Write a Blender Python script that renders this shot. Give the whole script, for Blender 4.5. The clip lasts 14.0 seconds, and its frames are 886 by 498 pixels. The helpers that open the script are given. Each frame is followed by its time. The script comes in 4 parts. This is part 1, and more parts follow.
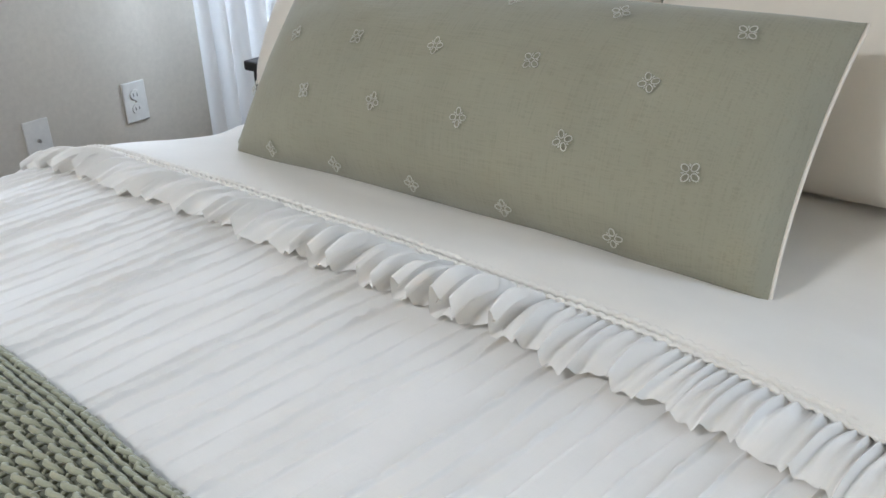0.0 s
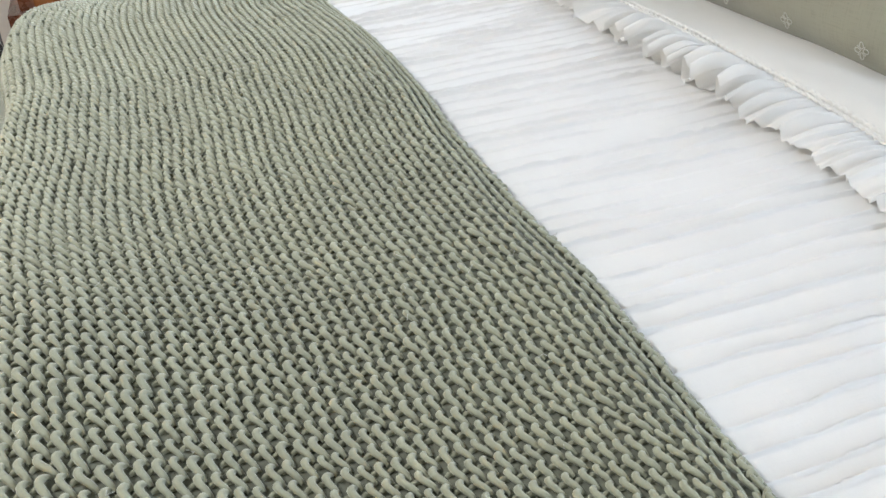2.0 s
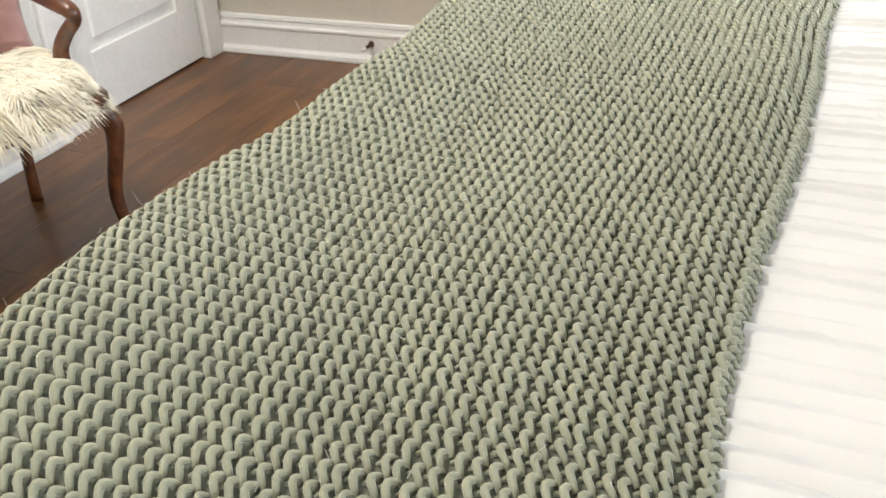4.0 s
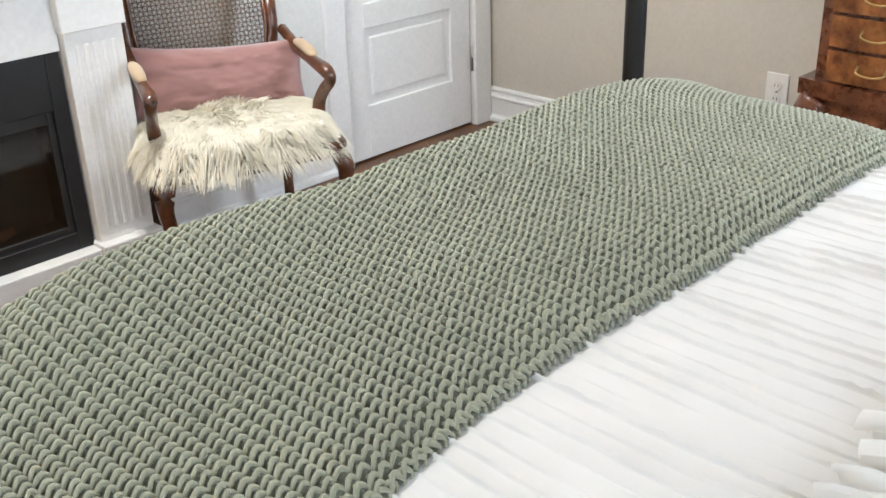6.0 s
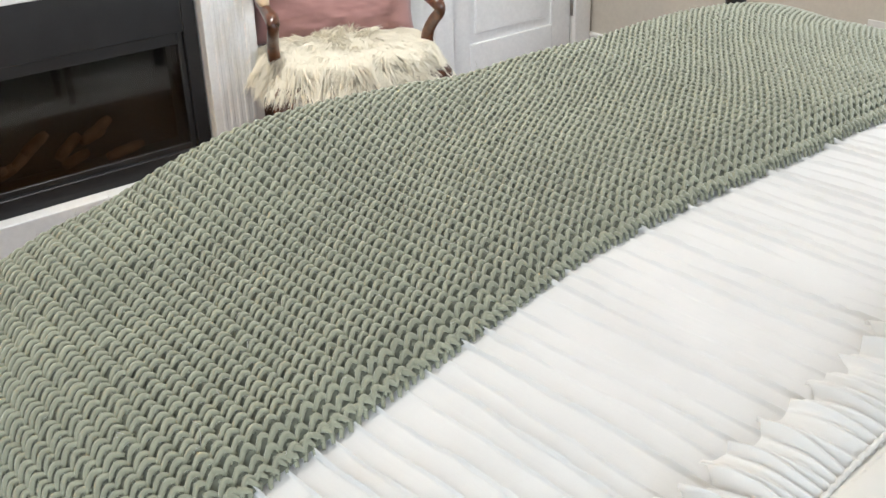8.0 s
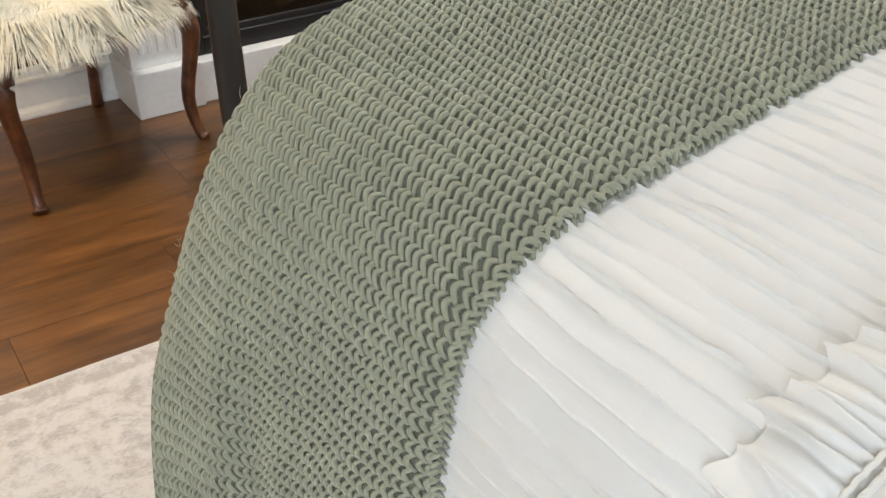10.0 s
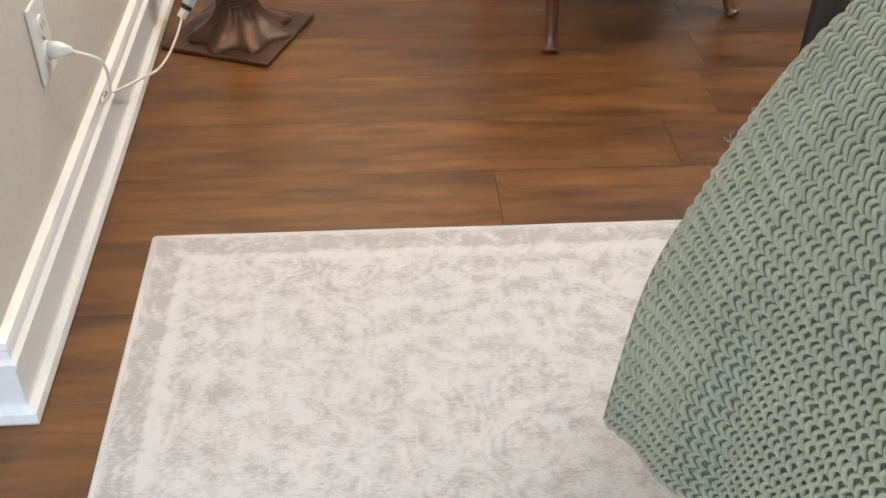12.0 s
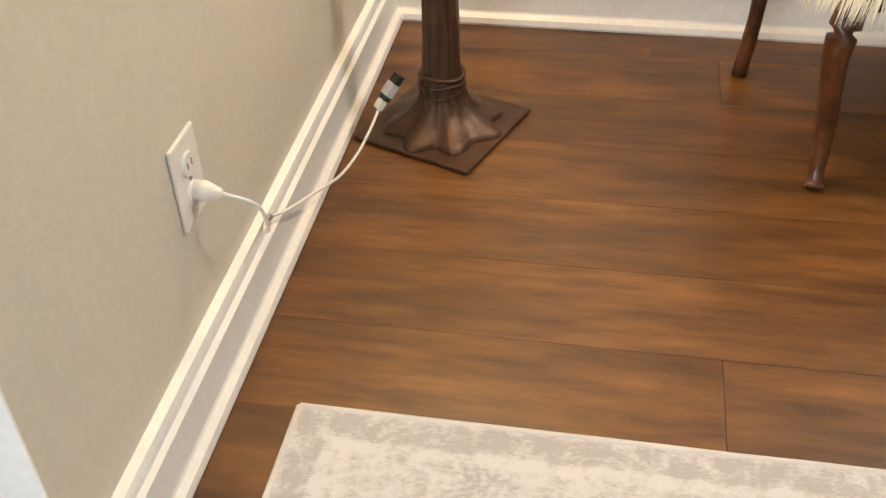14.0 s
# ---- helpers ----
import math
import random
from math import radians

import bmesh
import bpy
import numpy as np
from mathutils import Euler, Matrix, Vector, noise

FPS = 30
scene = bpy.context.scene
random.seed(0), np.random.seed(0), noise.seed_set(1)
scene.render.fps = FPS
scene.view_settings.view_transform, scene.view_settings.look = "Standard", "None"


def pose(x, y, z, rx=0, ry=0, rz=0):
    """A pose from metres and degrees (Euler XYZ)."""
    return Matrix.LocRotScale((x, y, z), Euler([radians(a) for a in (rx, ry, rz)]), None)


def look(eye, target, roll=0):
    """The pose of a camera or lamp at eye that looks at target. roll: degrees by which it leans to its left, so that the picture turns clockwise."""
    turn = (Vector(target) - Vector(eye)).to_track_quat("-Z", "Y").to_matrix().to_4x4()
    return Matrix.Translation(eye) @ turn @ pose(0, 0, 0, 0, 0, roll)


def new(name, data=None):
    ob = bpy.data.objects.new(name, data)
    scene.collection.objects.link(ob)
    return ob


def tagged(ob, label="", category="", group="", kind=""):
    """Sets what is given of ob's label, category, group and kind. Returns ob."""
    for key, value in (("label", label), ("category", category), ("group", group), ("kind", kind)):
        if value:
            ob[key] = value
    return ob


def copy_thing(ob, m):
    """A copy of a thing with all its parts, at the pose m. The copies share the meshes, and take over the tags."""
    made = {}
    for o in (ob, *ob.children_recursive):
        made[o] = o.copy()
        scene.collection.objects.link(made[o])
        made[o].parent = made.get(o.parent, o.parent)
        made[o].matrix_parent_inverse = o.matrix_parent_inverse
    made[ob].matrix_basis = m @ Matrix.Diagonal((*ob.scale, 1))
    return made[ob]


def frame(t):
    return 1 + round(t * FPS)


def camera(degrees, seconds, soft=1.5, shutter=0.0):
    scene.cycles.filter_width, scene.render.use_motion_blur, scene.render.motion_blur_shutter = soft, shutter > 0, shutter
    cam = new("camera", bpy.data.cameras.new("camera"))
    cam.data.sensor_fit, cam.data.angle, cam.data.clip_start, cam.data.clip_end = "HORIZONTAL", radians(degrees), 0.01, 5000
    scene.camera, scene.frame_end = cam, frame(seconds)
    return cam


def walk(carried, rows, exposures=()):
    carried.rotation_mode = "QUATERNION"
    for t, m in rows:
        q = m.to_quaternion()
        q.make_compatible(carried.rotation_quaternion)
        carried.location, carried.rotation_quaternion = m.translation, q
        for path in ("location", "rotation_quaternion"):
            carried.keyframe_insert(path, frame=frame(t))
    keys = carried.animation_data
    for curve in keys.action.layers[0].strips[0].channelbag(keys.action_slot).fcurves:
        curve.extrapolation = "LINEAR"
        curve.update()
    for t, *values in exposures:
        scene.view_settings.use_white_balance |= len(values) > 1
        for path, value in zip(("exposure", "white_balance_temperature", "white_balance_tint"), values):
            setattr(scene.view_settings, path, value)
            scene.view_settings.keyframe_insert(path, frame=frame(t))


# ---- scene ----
import functools

cam = camera(47.2, 14.0)
PATH = [
    (0, (-0.037, 1.515, 1.138), (1.264, 0.234, 0.322), -3.9),
    (0.5, (-0.165, 1.54, 1.139), (1.238, 0.406, 0.277), -4.6),
    (1, (-0.251, 1.56, 1.15), (1.254, 0.609, 0.24), -5.0),
    (1.5, (-0.366, 1.575, 1.131), (1.242, 0.849, 0.189), -5.4),
    (2, (-0.468, 1.561, 1.143), (1.215, 1.079, 0.175), -5.3),
    (2.5, (-0.491, 1.496, 1.14), (1.236, 1.299, 0.15), -4.8),
    (3, (-0.483, 1.37, 1.133), (1.243, 1.476, 0.128), -4.2),
    (3.5, (-0.386, 1.275, 1.117), (1.298, 1.677, 0.115), -3.8),
    (4, (-0.228, 1.191, 1.134), (1.356, 1.907, 0.146), -3.6),
    (6.5, (-0.267, 0.621, 1.255), (0.984, 1.943, 0.427), -1.6),
    (7, (-0.286, 0.6, 1.251), (0.924, 1.953, 0.412), -1.6),
    (9.5, (-0.633, 0.596, 1.108), (0.385, 1.99, 0.098), -1.1),
    (10, (-0.65, 0.606, 1.099), (0.26, 2.047, 0.053), -1.2),
    (10.5, (-0.68, 0.631, 1.088), (0.075, 2.139, 0.012), -1.1),
    (11, (-0.714, 0.661, 1.09), (-0.144, 2.216, -0.03), -0.3),
    (11.5, (-0.719, 0.709, 1.07), (-0.378, 2.286, -0.111), 0.4),
    (12, (-0.733, 0.793, 1.037), (-0.608, 2.351, -0.212), 1.0),
    (12.5, (-0.695, 0.848, 1.055), (-0.76, 2.367, -0.245), 0.3),
    (13, (-0.696, 0.946, 1.051), (-0.877, 2.431, -0.276), -0.2),
    (13.5, (-0.703, 1.092, 1.043), (-0.96, 2.584, -0.264), -1.3),
    (14, (-0.714, 1.234, 1.056), (-1.012, 2.754, -0.209), -2.0),
]
EXPOSURE = [(0, -0.40, 5750, 10), (0.5, -0.36, 5750, 10), (1.5, -0.14, 5800, 10), (3, 0.06, 6100, 10), (4, 0.14, 6500, 10), (6.5, 0.02, 6000, 10), (7, 0.02, 6000, 10), (9.5, -0.12, 6350, 10), (10, -0.20, 6350, 10), (10.5, -0.22, 6250, 10), (11.5, -0.08, 5900, 10), (12, -0.12, 5900, 10), (13, -0.08, 6350, 10), (14, -0.10, 6700, 10)]
walk(cam, [(t, look(eye, target, roll)) for t, eye, target, roll in PATH], EXPOSURE)

# ---- world and light ----
world = bpy.data.worlds.new("World")
scene.world = world
world.use_nodes = True
wn = world.node_tree
sky = wn.nodes.new("ShaderNodeTexSky")
sky.sky_type = "NISHITA"
sky.sun_disc = False
sky.sun_elevation, sky.sun_rotation = radians(40), radians(150)
wn.links.new(sky.outputs[0], wn.nodes["Background"].inputs[0])
wn.nodes["Background"].inputs[1].default_value = 0.12


def area(name, m, sx, sy, power, color):
    d = bpy.data.lights.new(name, "AREA")
    d.shape, d.size, d.size_y, d.energy, d.color = "RECTANGLE", sx, sy, power, color
    ob = new(name, d)
    ob.matrix_world = m
    return ob


# daylight entering by the windows of the bed's head wall and of the alcove
area("window_light_right", look((2.05, -0.40, 1.35), (1.9, 3.0, 0.5)), 0.95, 1.35, 32, (0.84, 0.91, 1.0)).data.spread = radians(120)
area("window_light_left", look((-1.55, -0.40, 1.45), (-1.4, 3.0, 0.4)), 1.2, 1.4, 45, (0.84, 0.92, 1.0))
bulb = bpy.data.lights.new("lamp_bulb", "POINT")
bulb.energy, bulb.color, bulb.shadow_soft_size = 30, (1.0, 0.72, 0.42), 0.05
new("lamp_bulb", bulb).location = (-1.026, 2.874, 1.42)
# added overhead fill without a fixture, brightens the fireplace side of the room
fill_lamp = bpy.data.lights.new("overhead_fill", "AREA")
fill_lamp.shape, fill_lamp.size, fill_lamp.energy, fill_lamp.color = "DISK", 0.45, 46, (1.0, 0.96, 0.90)
new("overhead_fill", fill_lamp).location = (0.8, 2.75, 2.50)


# ---- materials ----
def shader(name):
    m = bpy.data.materials.new(name)
    m.use_nodes = True
    return m, m.node_tree, m.node_tree.nodes["Principled BSDF"]


def node(nt, kind, **kw):
    n = nt.nodes.new(kind)
    for k, v in kw.items():
        n.inputs[k].default_value = v
    return n


def ramp(nt, fac, stops):
    r = nt.nodes.new("ShaderNodeValToRGB")
    e = r.color_ramp.elements
    while len(e) < len(stops):
        e.new(0.5)
    for el, (p, c) in zip(e, stops):
        el.position, el.color = p, (*c, 1)
    nt.links.new(fac, r.inputs[0])
    return r


def mix(nt, fac, a, b, mode="MIX"):
    n = nt.nodes.new("ShaderNodeMix")
    n.data_type, n.blend_type = "RGBA", mode
    for sock, v in ((n.inputs[0], fac), (n.inputs[6], a), (n.inputs[7], b)):
        if isinstance(v, (int, float)):
            sock.default_value = v
        elif isinstance(v, tuple):
            sock.default_value = (*v, 1)
        else:
            nt.links.new(v, sock)
    return n.outputs[2]


def coords(nt, scale=(1, 1, 1), which="Object"):
    tc = nt.nodes.new("ShaderNodeTexCoord")
    mp = nt.nodes.new("ShaderNodeMapping")
    mp.inputs["Scale"].default_value = scale
    nt.links.new(tc.outputs[which], mp.inputs[0])
    return mp.outputs[0]


def noise_tex(nt, vec, scale, detail=4, rough=0.6):
    n = node(nt, "ShaderNodeTexNoise", Scale=scale, Detail=detail, Roughness=rough)
    nt.links.new(vec, n.inputs["Vector"])
    return n.outputs[0]


def bump(nt, bsdf, height, strength, distance):
    b = node(nt, "ShaderNodeBump", Strength=strength, Distance=distance)
    nt.links.new(height, b.inputs["Height"])
    nt.links.new(b.outputs[0], bsdf.inputs["Normal"])
    return b


def simple(name, color, rough=0.5, metal=0.0, vary=0.12, scale=8.0, bump_scale=120.0, bump_d=0.0006, sheen=0.0, coat=0.0):
    """Colour with blotches at two scales and a fine relief."""
    m, nt, b = shader(name)
    v = coords(nt)
    dark = tuple(c * (1 - vary) for c in color)
    light = tuple(min(1, c * (1 + vary)) for c in color)
    big = ramp(nt, noise_tex(nt, v, scale), [(0.3, dark), (0.7, light)])
    fine = ramp(nt, noise_tex(nt, v, scale * 9), [(0.3, (0.92,) * 3), (0.7, (1.0,) * 3)])
    nt.links.new(mix(nt, 1.0, big.outputs[0], fine.outputs[0], "MULTIPLY"), b.inputs["Base Color"])
    b.inputs["Roughness"].default_value, b.inputs["Metallic"].default_value = rough, metal
    b.inputs["Sheen Weight"].default_value, b.inputs["Coat Weight"].default_value = sheen, coat
    bump(nt, b, noise_tex(nt, v, bump_scale), 0.6, bump_d)
    return m


def cloth(name, color, weave=1400.0, depth=0.0004, vary=0.06, sheen=0.3, slub=0.5):
    """Woven cloth: crossing threads, uneven yarn and soft blotches."""
    m, nt, b = shader(name)
    v = coords(nt)
    a = noise_tex(nt, coords(nt, (1, 0.06, 0.06)), weave * 0.6, 2)
    c = noise_tex(nt, coords(nt, (0.06, 1, 1)), weave * 0.6, 2)
    add = nt.nodes.new("ShaderNodeMath")
    nt.links.new(a, add.inputs[0])
    nt.links.new(c, add.inputs[1])
    dark = tuple(x * (1 - vary) for x in color)
    light = tuple(min(1, x * (1 + vary)) for x in color)
    big = ramp(nt, noise_tex(nt, v, 7.0), [(0.3, dark), (0.7, light)])
    thread = ramp(nt, add.outputs[0], [(0.35, (1 - slub * 0.3,) * 3), (0.65, (1.0,) * 3)])
    thread.color_ramp.elements[1].position = 1.0
    nt.links.new(mix(nt, 1.0, big.outputs[0], thread.outputs[0], "MULTIPLY"), b.inputs["Base Color"])
    b.inputs["Roughness"].default_value = 0.9
    b.inputs["Sheen Weight"].default_value = sheen
    bump(nt, b, add.outputs[0], 0.5, depth)
    return m


def wood(name, dark, mid, light, scale=(1, 12, 12), rough=0.35, coat=0.3, grain=5.0, bump_d=0.0004, per_object=0.0):
    """Streaked timber along the object's x axis."""
    m, nt, b = shader(name)
    v = coords(nt, scale)
    if per_object:
        info = nt.nodes.new("ShaderNodeObjectInfo")
        mul = nt.nodes.new("ShaderNodeVectorMath")
        mul.operation = "SCALE"
        mul.inputs[0].default_value = (37.0, 11.0, 5.0)
        nt.links.new(info.outputs["Random"], mul.inputs["Scale"])
        addv = nt.nodes.new("ShaderNodeVectorMath")
        nt.links.new(v, addv.inputs[0])
        nt.links.new(mul.outputs[0], addv.inputs[1])
        v = addv.outputs[0]
    n1 = noise_tex(nt, v, grain, 8, 0.65)
    col = ramp(nt, n1, [(0.30, dark), (0.5, mid), (0.72, light)]).outputs[0]
    blot = ramp(nt, noise_tex(nt, v, grain * 0.35, 3), [(0.38, (0.62,) * 3), (0.62, (1.12,) * 3)])
    col = mix(nt, 1.0, col, blot.outputs[0], "MULTIPLY")
    if per_object:
        tone = ramp(nt, info.outputs["Random"], [(0.0, (0.92,) * 3), (1.0, (1.06,) * 3)])
        col = mix(nt, 1.0, col, tone.outputs[0], "MULTIPLY")
    nt.links.new(col, b.inputs["Base Color"])
    rr = nt.nodes.new("ShaderNodeMapRange")
    rr.inputs["To Min"].default_value, rr.inputs["To Max"].default_value = rough - 0.06, rough + 0.12
    nt.links.new(n1, rr.inputs[0])
    nt.links.new(rr.outputs[0], b.inputs["Roughness"])
    b.inputs["Coat Weight"].default_value = coat
    b.inputs["Coat Roughness"].default_value = 0.25
    bump(nt, b, n1, 0.4, bump_d)
    return m


M_WALL = simple("greige_wall_paint", (0.61, 0.565, 0.485), 0.6, vary=0.02, bump_scale=260, bump_d=0.0004)
M_WALL_LIGHT = simple("pale_wall_paint", (0.76, 0.76, 0.72), 0.6, vary=0.02, bump_scale=260, bump_d=0.0004)
M_CEIL = simple("ceiling_paint", (0.8, 0.79, 0.76), 0.8, vary=0.02)
M_TRIM = simple("white_trim_paint", (0.85, 0.845, 0.82), 0.32, vary=0.02, bump_scale=90, bump_d=0.0003)
M_PLASTIC = simple("white_plastic", (0.78, 0.77, 0.73), 0.3, vary=0.02)
M_FLOOR = wood("walnut_laminate", (0.076, 0.027, 0.006), (0.142, 0.056, 0.012), (0.192, 0.083, 0.019), (1.9, 11, 11), 0.34, 0.15, 3.2, per_object=1.0)
M_MAHOGANY = wood("polished_mahogany", (0.06, 0.017, 0.007), (0.14, 0.042, 0.014), (0.22, 0.075, 0.025), (2, 10, 10), 0.25, 0.5, 4.0)
M_BURL = wood("figured_veneer", (0.12, 0.035, 0.010), (0.25, 0.085, 0.022), (0.34, 0.14, 0.04), (5, 7, 7), 0.22, 0.6, 3.5)
M_CHAIRWOOD = wood("walnut_chair_frame", (0.045, 0.015, 0.006), (0.11, 0.036, 0.013), (0.18, 0.065, 0.024), (6, 6, 6), 0.28, 0.5, 6.0)
M_CANE = simple("woven_cane", (0.20, 0.125, 0.07), 0.55, vary=0.2, scale=30)
M_BLACK = simple("black_metal", (0.018, 0.018, 0.019), 0.42, metal=0.3, vary=0.2)
M_STEEL = simple("satin_nickel", (0.42, 0.40, 0.37), 0.35, metal=0.9)
M_BRASS = simple("aged_brass", (0.42, 0.28, 0.10), 0.35, metal=0.9, vary=0.2)
M_BRONZE = simple("bronze_patina", (0.085, 0.042, 0.022), 0.42, metal=0.45, vary=0.35, scale=14, bump_scale=70, bump_d=0.0015)
M_KNIT = cloth("sage_knit_yarn", (0.328, 0.332, 0.236), weave=900, depth=0.0006, vary=0.09, sheen=0.35)
# yarn colour darkened to stand in for shade between the stitches
M_KNIT_SHADE = cloth("sage_knit_gap_shade", (0.18, 0.186, 0.134), weave=700, depth=0.0008, vary=0.12)
M_COTTON = cloth("white_crinkled_cotton", (0.77, 0.755, 0.725), weave=1500, depth=0.0003, vary=0.03, slub=0.15)
M_RUFFLE = cloth("thin_white_cotton", (0.90, 0.885, 0.855), weave=1500, depth=0.0003, vary=0.03, slub=0.15)
_nt = M_RUFFLE.node_tree
_tr = _nt.nodes.new("ShaderNodeBsdfTranslucent")
_tr.inputs[0].default_value = (0.93, 0.88, 0.78, 1)
_ms = _nt.nodes.new("ShaderNodeMixShader")
_ms.inputs[0].default_value = 0.15
_nt.links.new(_nt.nodes["Principled BSDF"].outputs[0], _ms.inputs[1])
_nt.links.new(_tr.outputs[0], _ms.inputs[2])
_nt.links.new(_ms.outputs[0], _nt.nodes["Material Output"].inputs[0])
M_SHEET = cloth("ivory_smooth_cotton", (0.80, 0.775, 0.72), weave=2200, depth=0.00015, vary=0.03, slub=0.12)
M_SHAM = cloth("ivory_pillow_cotton", (0.76, 0.71, 0.62), weave=1800, depth=0.0002, vary=0.03, slub=0.2)
M_LINEN = cloth("sage_grey_linen", (0.285, 0.275, 0.205), weave=800, depth=0.0005, vary=0.05, slub=0.9)
M_STITCH = cloth("white_embroidery_thread", (0.52, 0.51, 0.45), weave=2500, depth=0.0004)
M_ROSE = cloth("mauve_velvet", (0.29, 0.145, 0.13), weave=2600, depth=0.0001, vary=0.12, sheen=0.8, slub=0.15)
M_FUR = cloth("cream_faux_fur", (0.96, 0.92, 0.80), weave=300, depth=0.00001, vary=0.02, sheen=0.0, slub=0.0)
_nt = M_FUR.node_tree
_tr = _nt.nodes.new("ShaderNodeBsdfTranslucent")
_tr.inputs[0].default_value = (0.97, 0.94, 0.86, 1)
_ms = _nt.nodes.new("ShaderNodeMixShader")
_ms.inputs[0].default_value = 0.42
_nt.links.new(_nt.nodes["Principled BSDF"].outputs[0], _ms.inputs[1])
_nt.links.new(_tr.outputs[0], _ms.inputs[2])
_nt.links.new(_ms.outputs[0], _nt.nodes["Material Output"].inputs[0])
M_CREAM = cloth("cream_upholstery", (0.72, 0.60, 0.43), weave=1500, depth=0.0002, vary=0.03)
M_PAD = cloth("worn_tan_upholstery", (0.50, 0.37, 0.23), weave=1500, depth=0.0002, vary=0.08)
M_SHEER = cloth("sheer_white_voile", (0.85, 0.86, 0.86), weave=1500, depth=0.0002, vary=0.02, slub=0.1)
M_SHEER.node_tree.nodes["Principled BSDF"].inputs["Transmission Weight"].default_value = 0.25
M_LOG = simple("ceramic_log", (0.16, 0.085, 0.045), 0.9, vary=0.5, scale=25, bump_scale=50, bump_d=0.004)
M_SOOT = simple("dark_firebox_lining", (0.05, 0.048, 0.045), 0.8, vary=0.3)
M_BLACKPL = simple("black_plastic", (0.02, 0.02, 0.02), 0.35)
M_GREY = simple("grey_label", (0.5, 0.52, 0.55), 0.4)


def glass():
    m, nt, b = shader("fire_glass")
    b.inputs["Base Color"].default_value = (0.55, 0.57, 0.56, 1)
    b.inputs["Roughness"].default_value = 0.03
    b.inputs["Transmission Weight"].default_value = 1.0
    b.inputs["IOR"].default_value = 1.45
    return m


M_GLASS = glass()


def rug_material():
    """Faded medallion weave: cream pile with worn grey-brown scrollwork and a grey selvage."""
    m, nt, b = shader("faded_rug_pile")
    v = coords(nt)
    sep = nt.nodes.new("ShaderNodeSeparateXYZ")
    nt.links.new(v, sep.inputs[0])
    vor = node(nt, "ShaderNodeTexVoronoi", Scale=12.0)
    vor.feature = "F1"
    warp = node(nt, "ShaderNodeTexNoise", Scale=4.0, Detail=3.0)
    nt.links.new(v, warp.inputs["Vector"])
    wv = mix(nt, 0.18, v, warp.outputs["Color"])
    nt.links.new(wv, vor.inputs["Vector"])
    rings = nt.nodes.new("ShaderNodeMath")
    rings.operation = "SINE"
    mul = nt.nodes.new("ShaderNodeMath")
    mul.operation, mul.inputs[1].default_value = "MULTIPLY", 32.0
    nt.links.new(vor.outputs["Distance"], mul.inputs[0])
    nt.links.new(mul.outputs[0], rings.inputs[0])
    worn = noise_tex(nt, v, 30.0, 4)
    fleck = noise_tex(nt, coords(nt, (1, 2.2, 1)), 110.0, 3)
    a = nt.nodes.new("ShaderNodeMath")
    a.operation = "MULTIPLY_ADD"
    a.inputs[1].default_value, a.inputs[2].default_value = 0.055, -0.02
    nt.links.new(rings.outputs[0], a.inputs[0])
    s1 = nt.nodes.new("ShaderNodeMath")
    nt.links.new(a.outputs[0], s1.inputs[0])
    nt.links.new(worn, s1.inputs[1])
    s2 = nt.nodes.new("ShaderNodeMath")
    s2.operation, s2.inputs[1].default_value = "MULTIPLY_ADD", 0.75
    # woven border lines that follow the rug's two open edges
    far = nt.nodes.new("ShaderNodeMath")
    far.operation, far.inputs[0].default_value = "SUBTRACT", 2.436
    nt.links.new(sep.outputs[1], far.inputs[1])
    near = nt.nodes.new("ShaderNodeMath")
    near.operation = "MINIMUM"
    nt.links.new(sep.outputs[0], near.inputs[0])
    nt.links.new(far.outputs[0], near.inputs[1])
    scaled = nt.nodes.new("ShaderNodeMath")
    scaled.operation, scaled.inputs[1].default_value = "MULTIPLY", 2.5
    nt.links.new(near.outputs[0], scaled.inputs[0])
    band = ramp(nt, scaled.outputs[0], [(0.0, (0.52,) * 3), (0.03, (0.30,) * 3), (0.11, (0.31,) * 3), (0.13, (0.60,) * 3), (0.16, (0.60,) * 3), (0.18, (0.46,) * 3), (0.42, (0.48,) * 3), (0.45, (0.58,) * 3), (0.48, (0.50,) * 3)])
    banded = nt.nodes.new("ShaderNodeMath")
    banded.operation, banded.inputs[2].default_value = "MULTIPLY_ADD", -0.5
    banded.inputs[1].default_value = 1.0
    nt.links.new(band.outputs[0], banded.inputs[0])
    s3 = nt.nodes.new("ShaderNodeMath")
    nt.links.new(banded.outputs[0], s3.inputs[0])
    nt.links.new(s1.outputs[0], s3.inputs[1])
    nt.links.new(fleck, s2.inputs[0])
    nt.links.new(s3.outputs[0], s2.inputs[2])
    col = ramp(nt, s2.outputs[0], [(0.62, (0.45, 0.415, 0.39)), (0.80, (0.585, 0.55, 0.52)), (0.96, (0.67, 0.64, 0.61))])
    nt.links.new(col.outputs[0], b.inputs["Base Color"])
    b.inputs["Roughness"].default_value = 0.95
    b.inputs["Sheen Weight"].default_value = 0.3
    bump(nt, b, noise_tex(nt, coords(nt, (1, 2.5, 1)), 210.0, 3), 0.8, 0.003)
    return m


M_RUG = rug_material()
M_SELVAGE = cloth("grey_rug_binding", (0.60, 0.56, 0.52), weave=500, depth=0.001, vary=0.12)


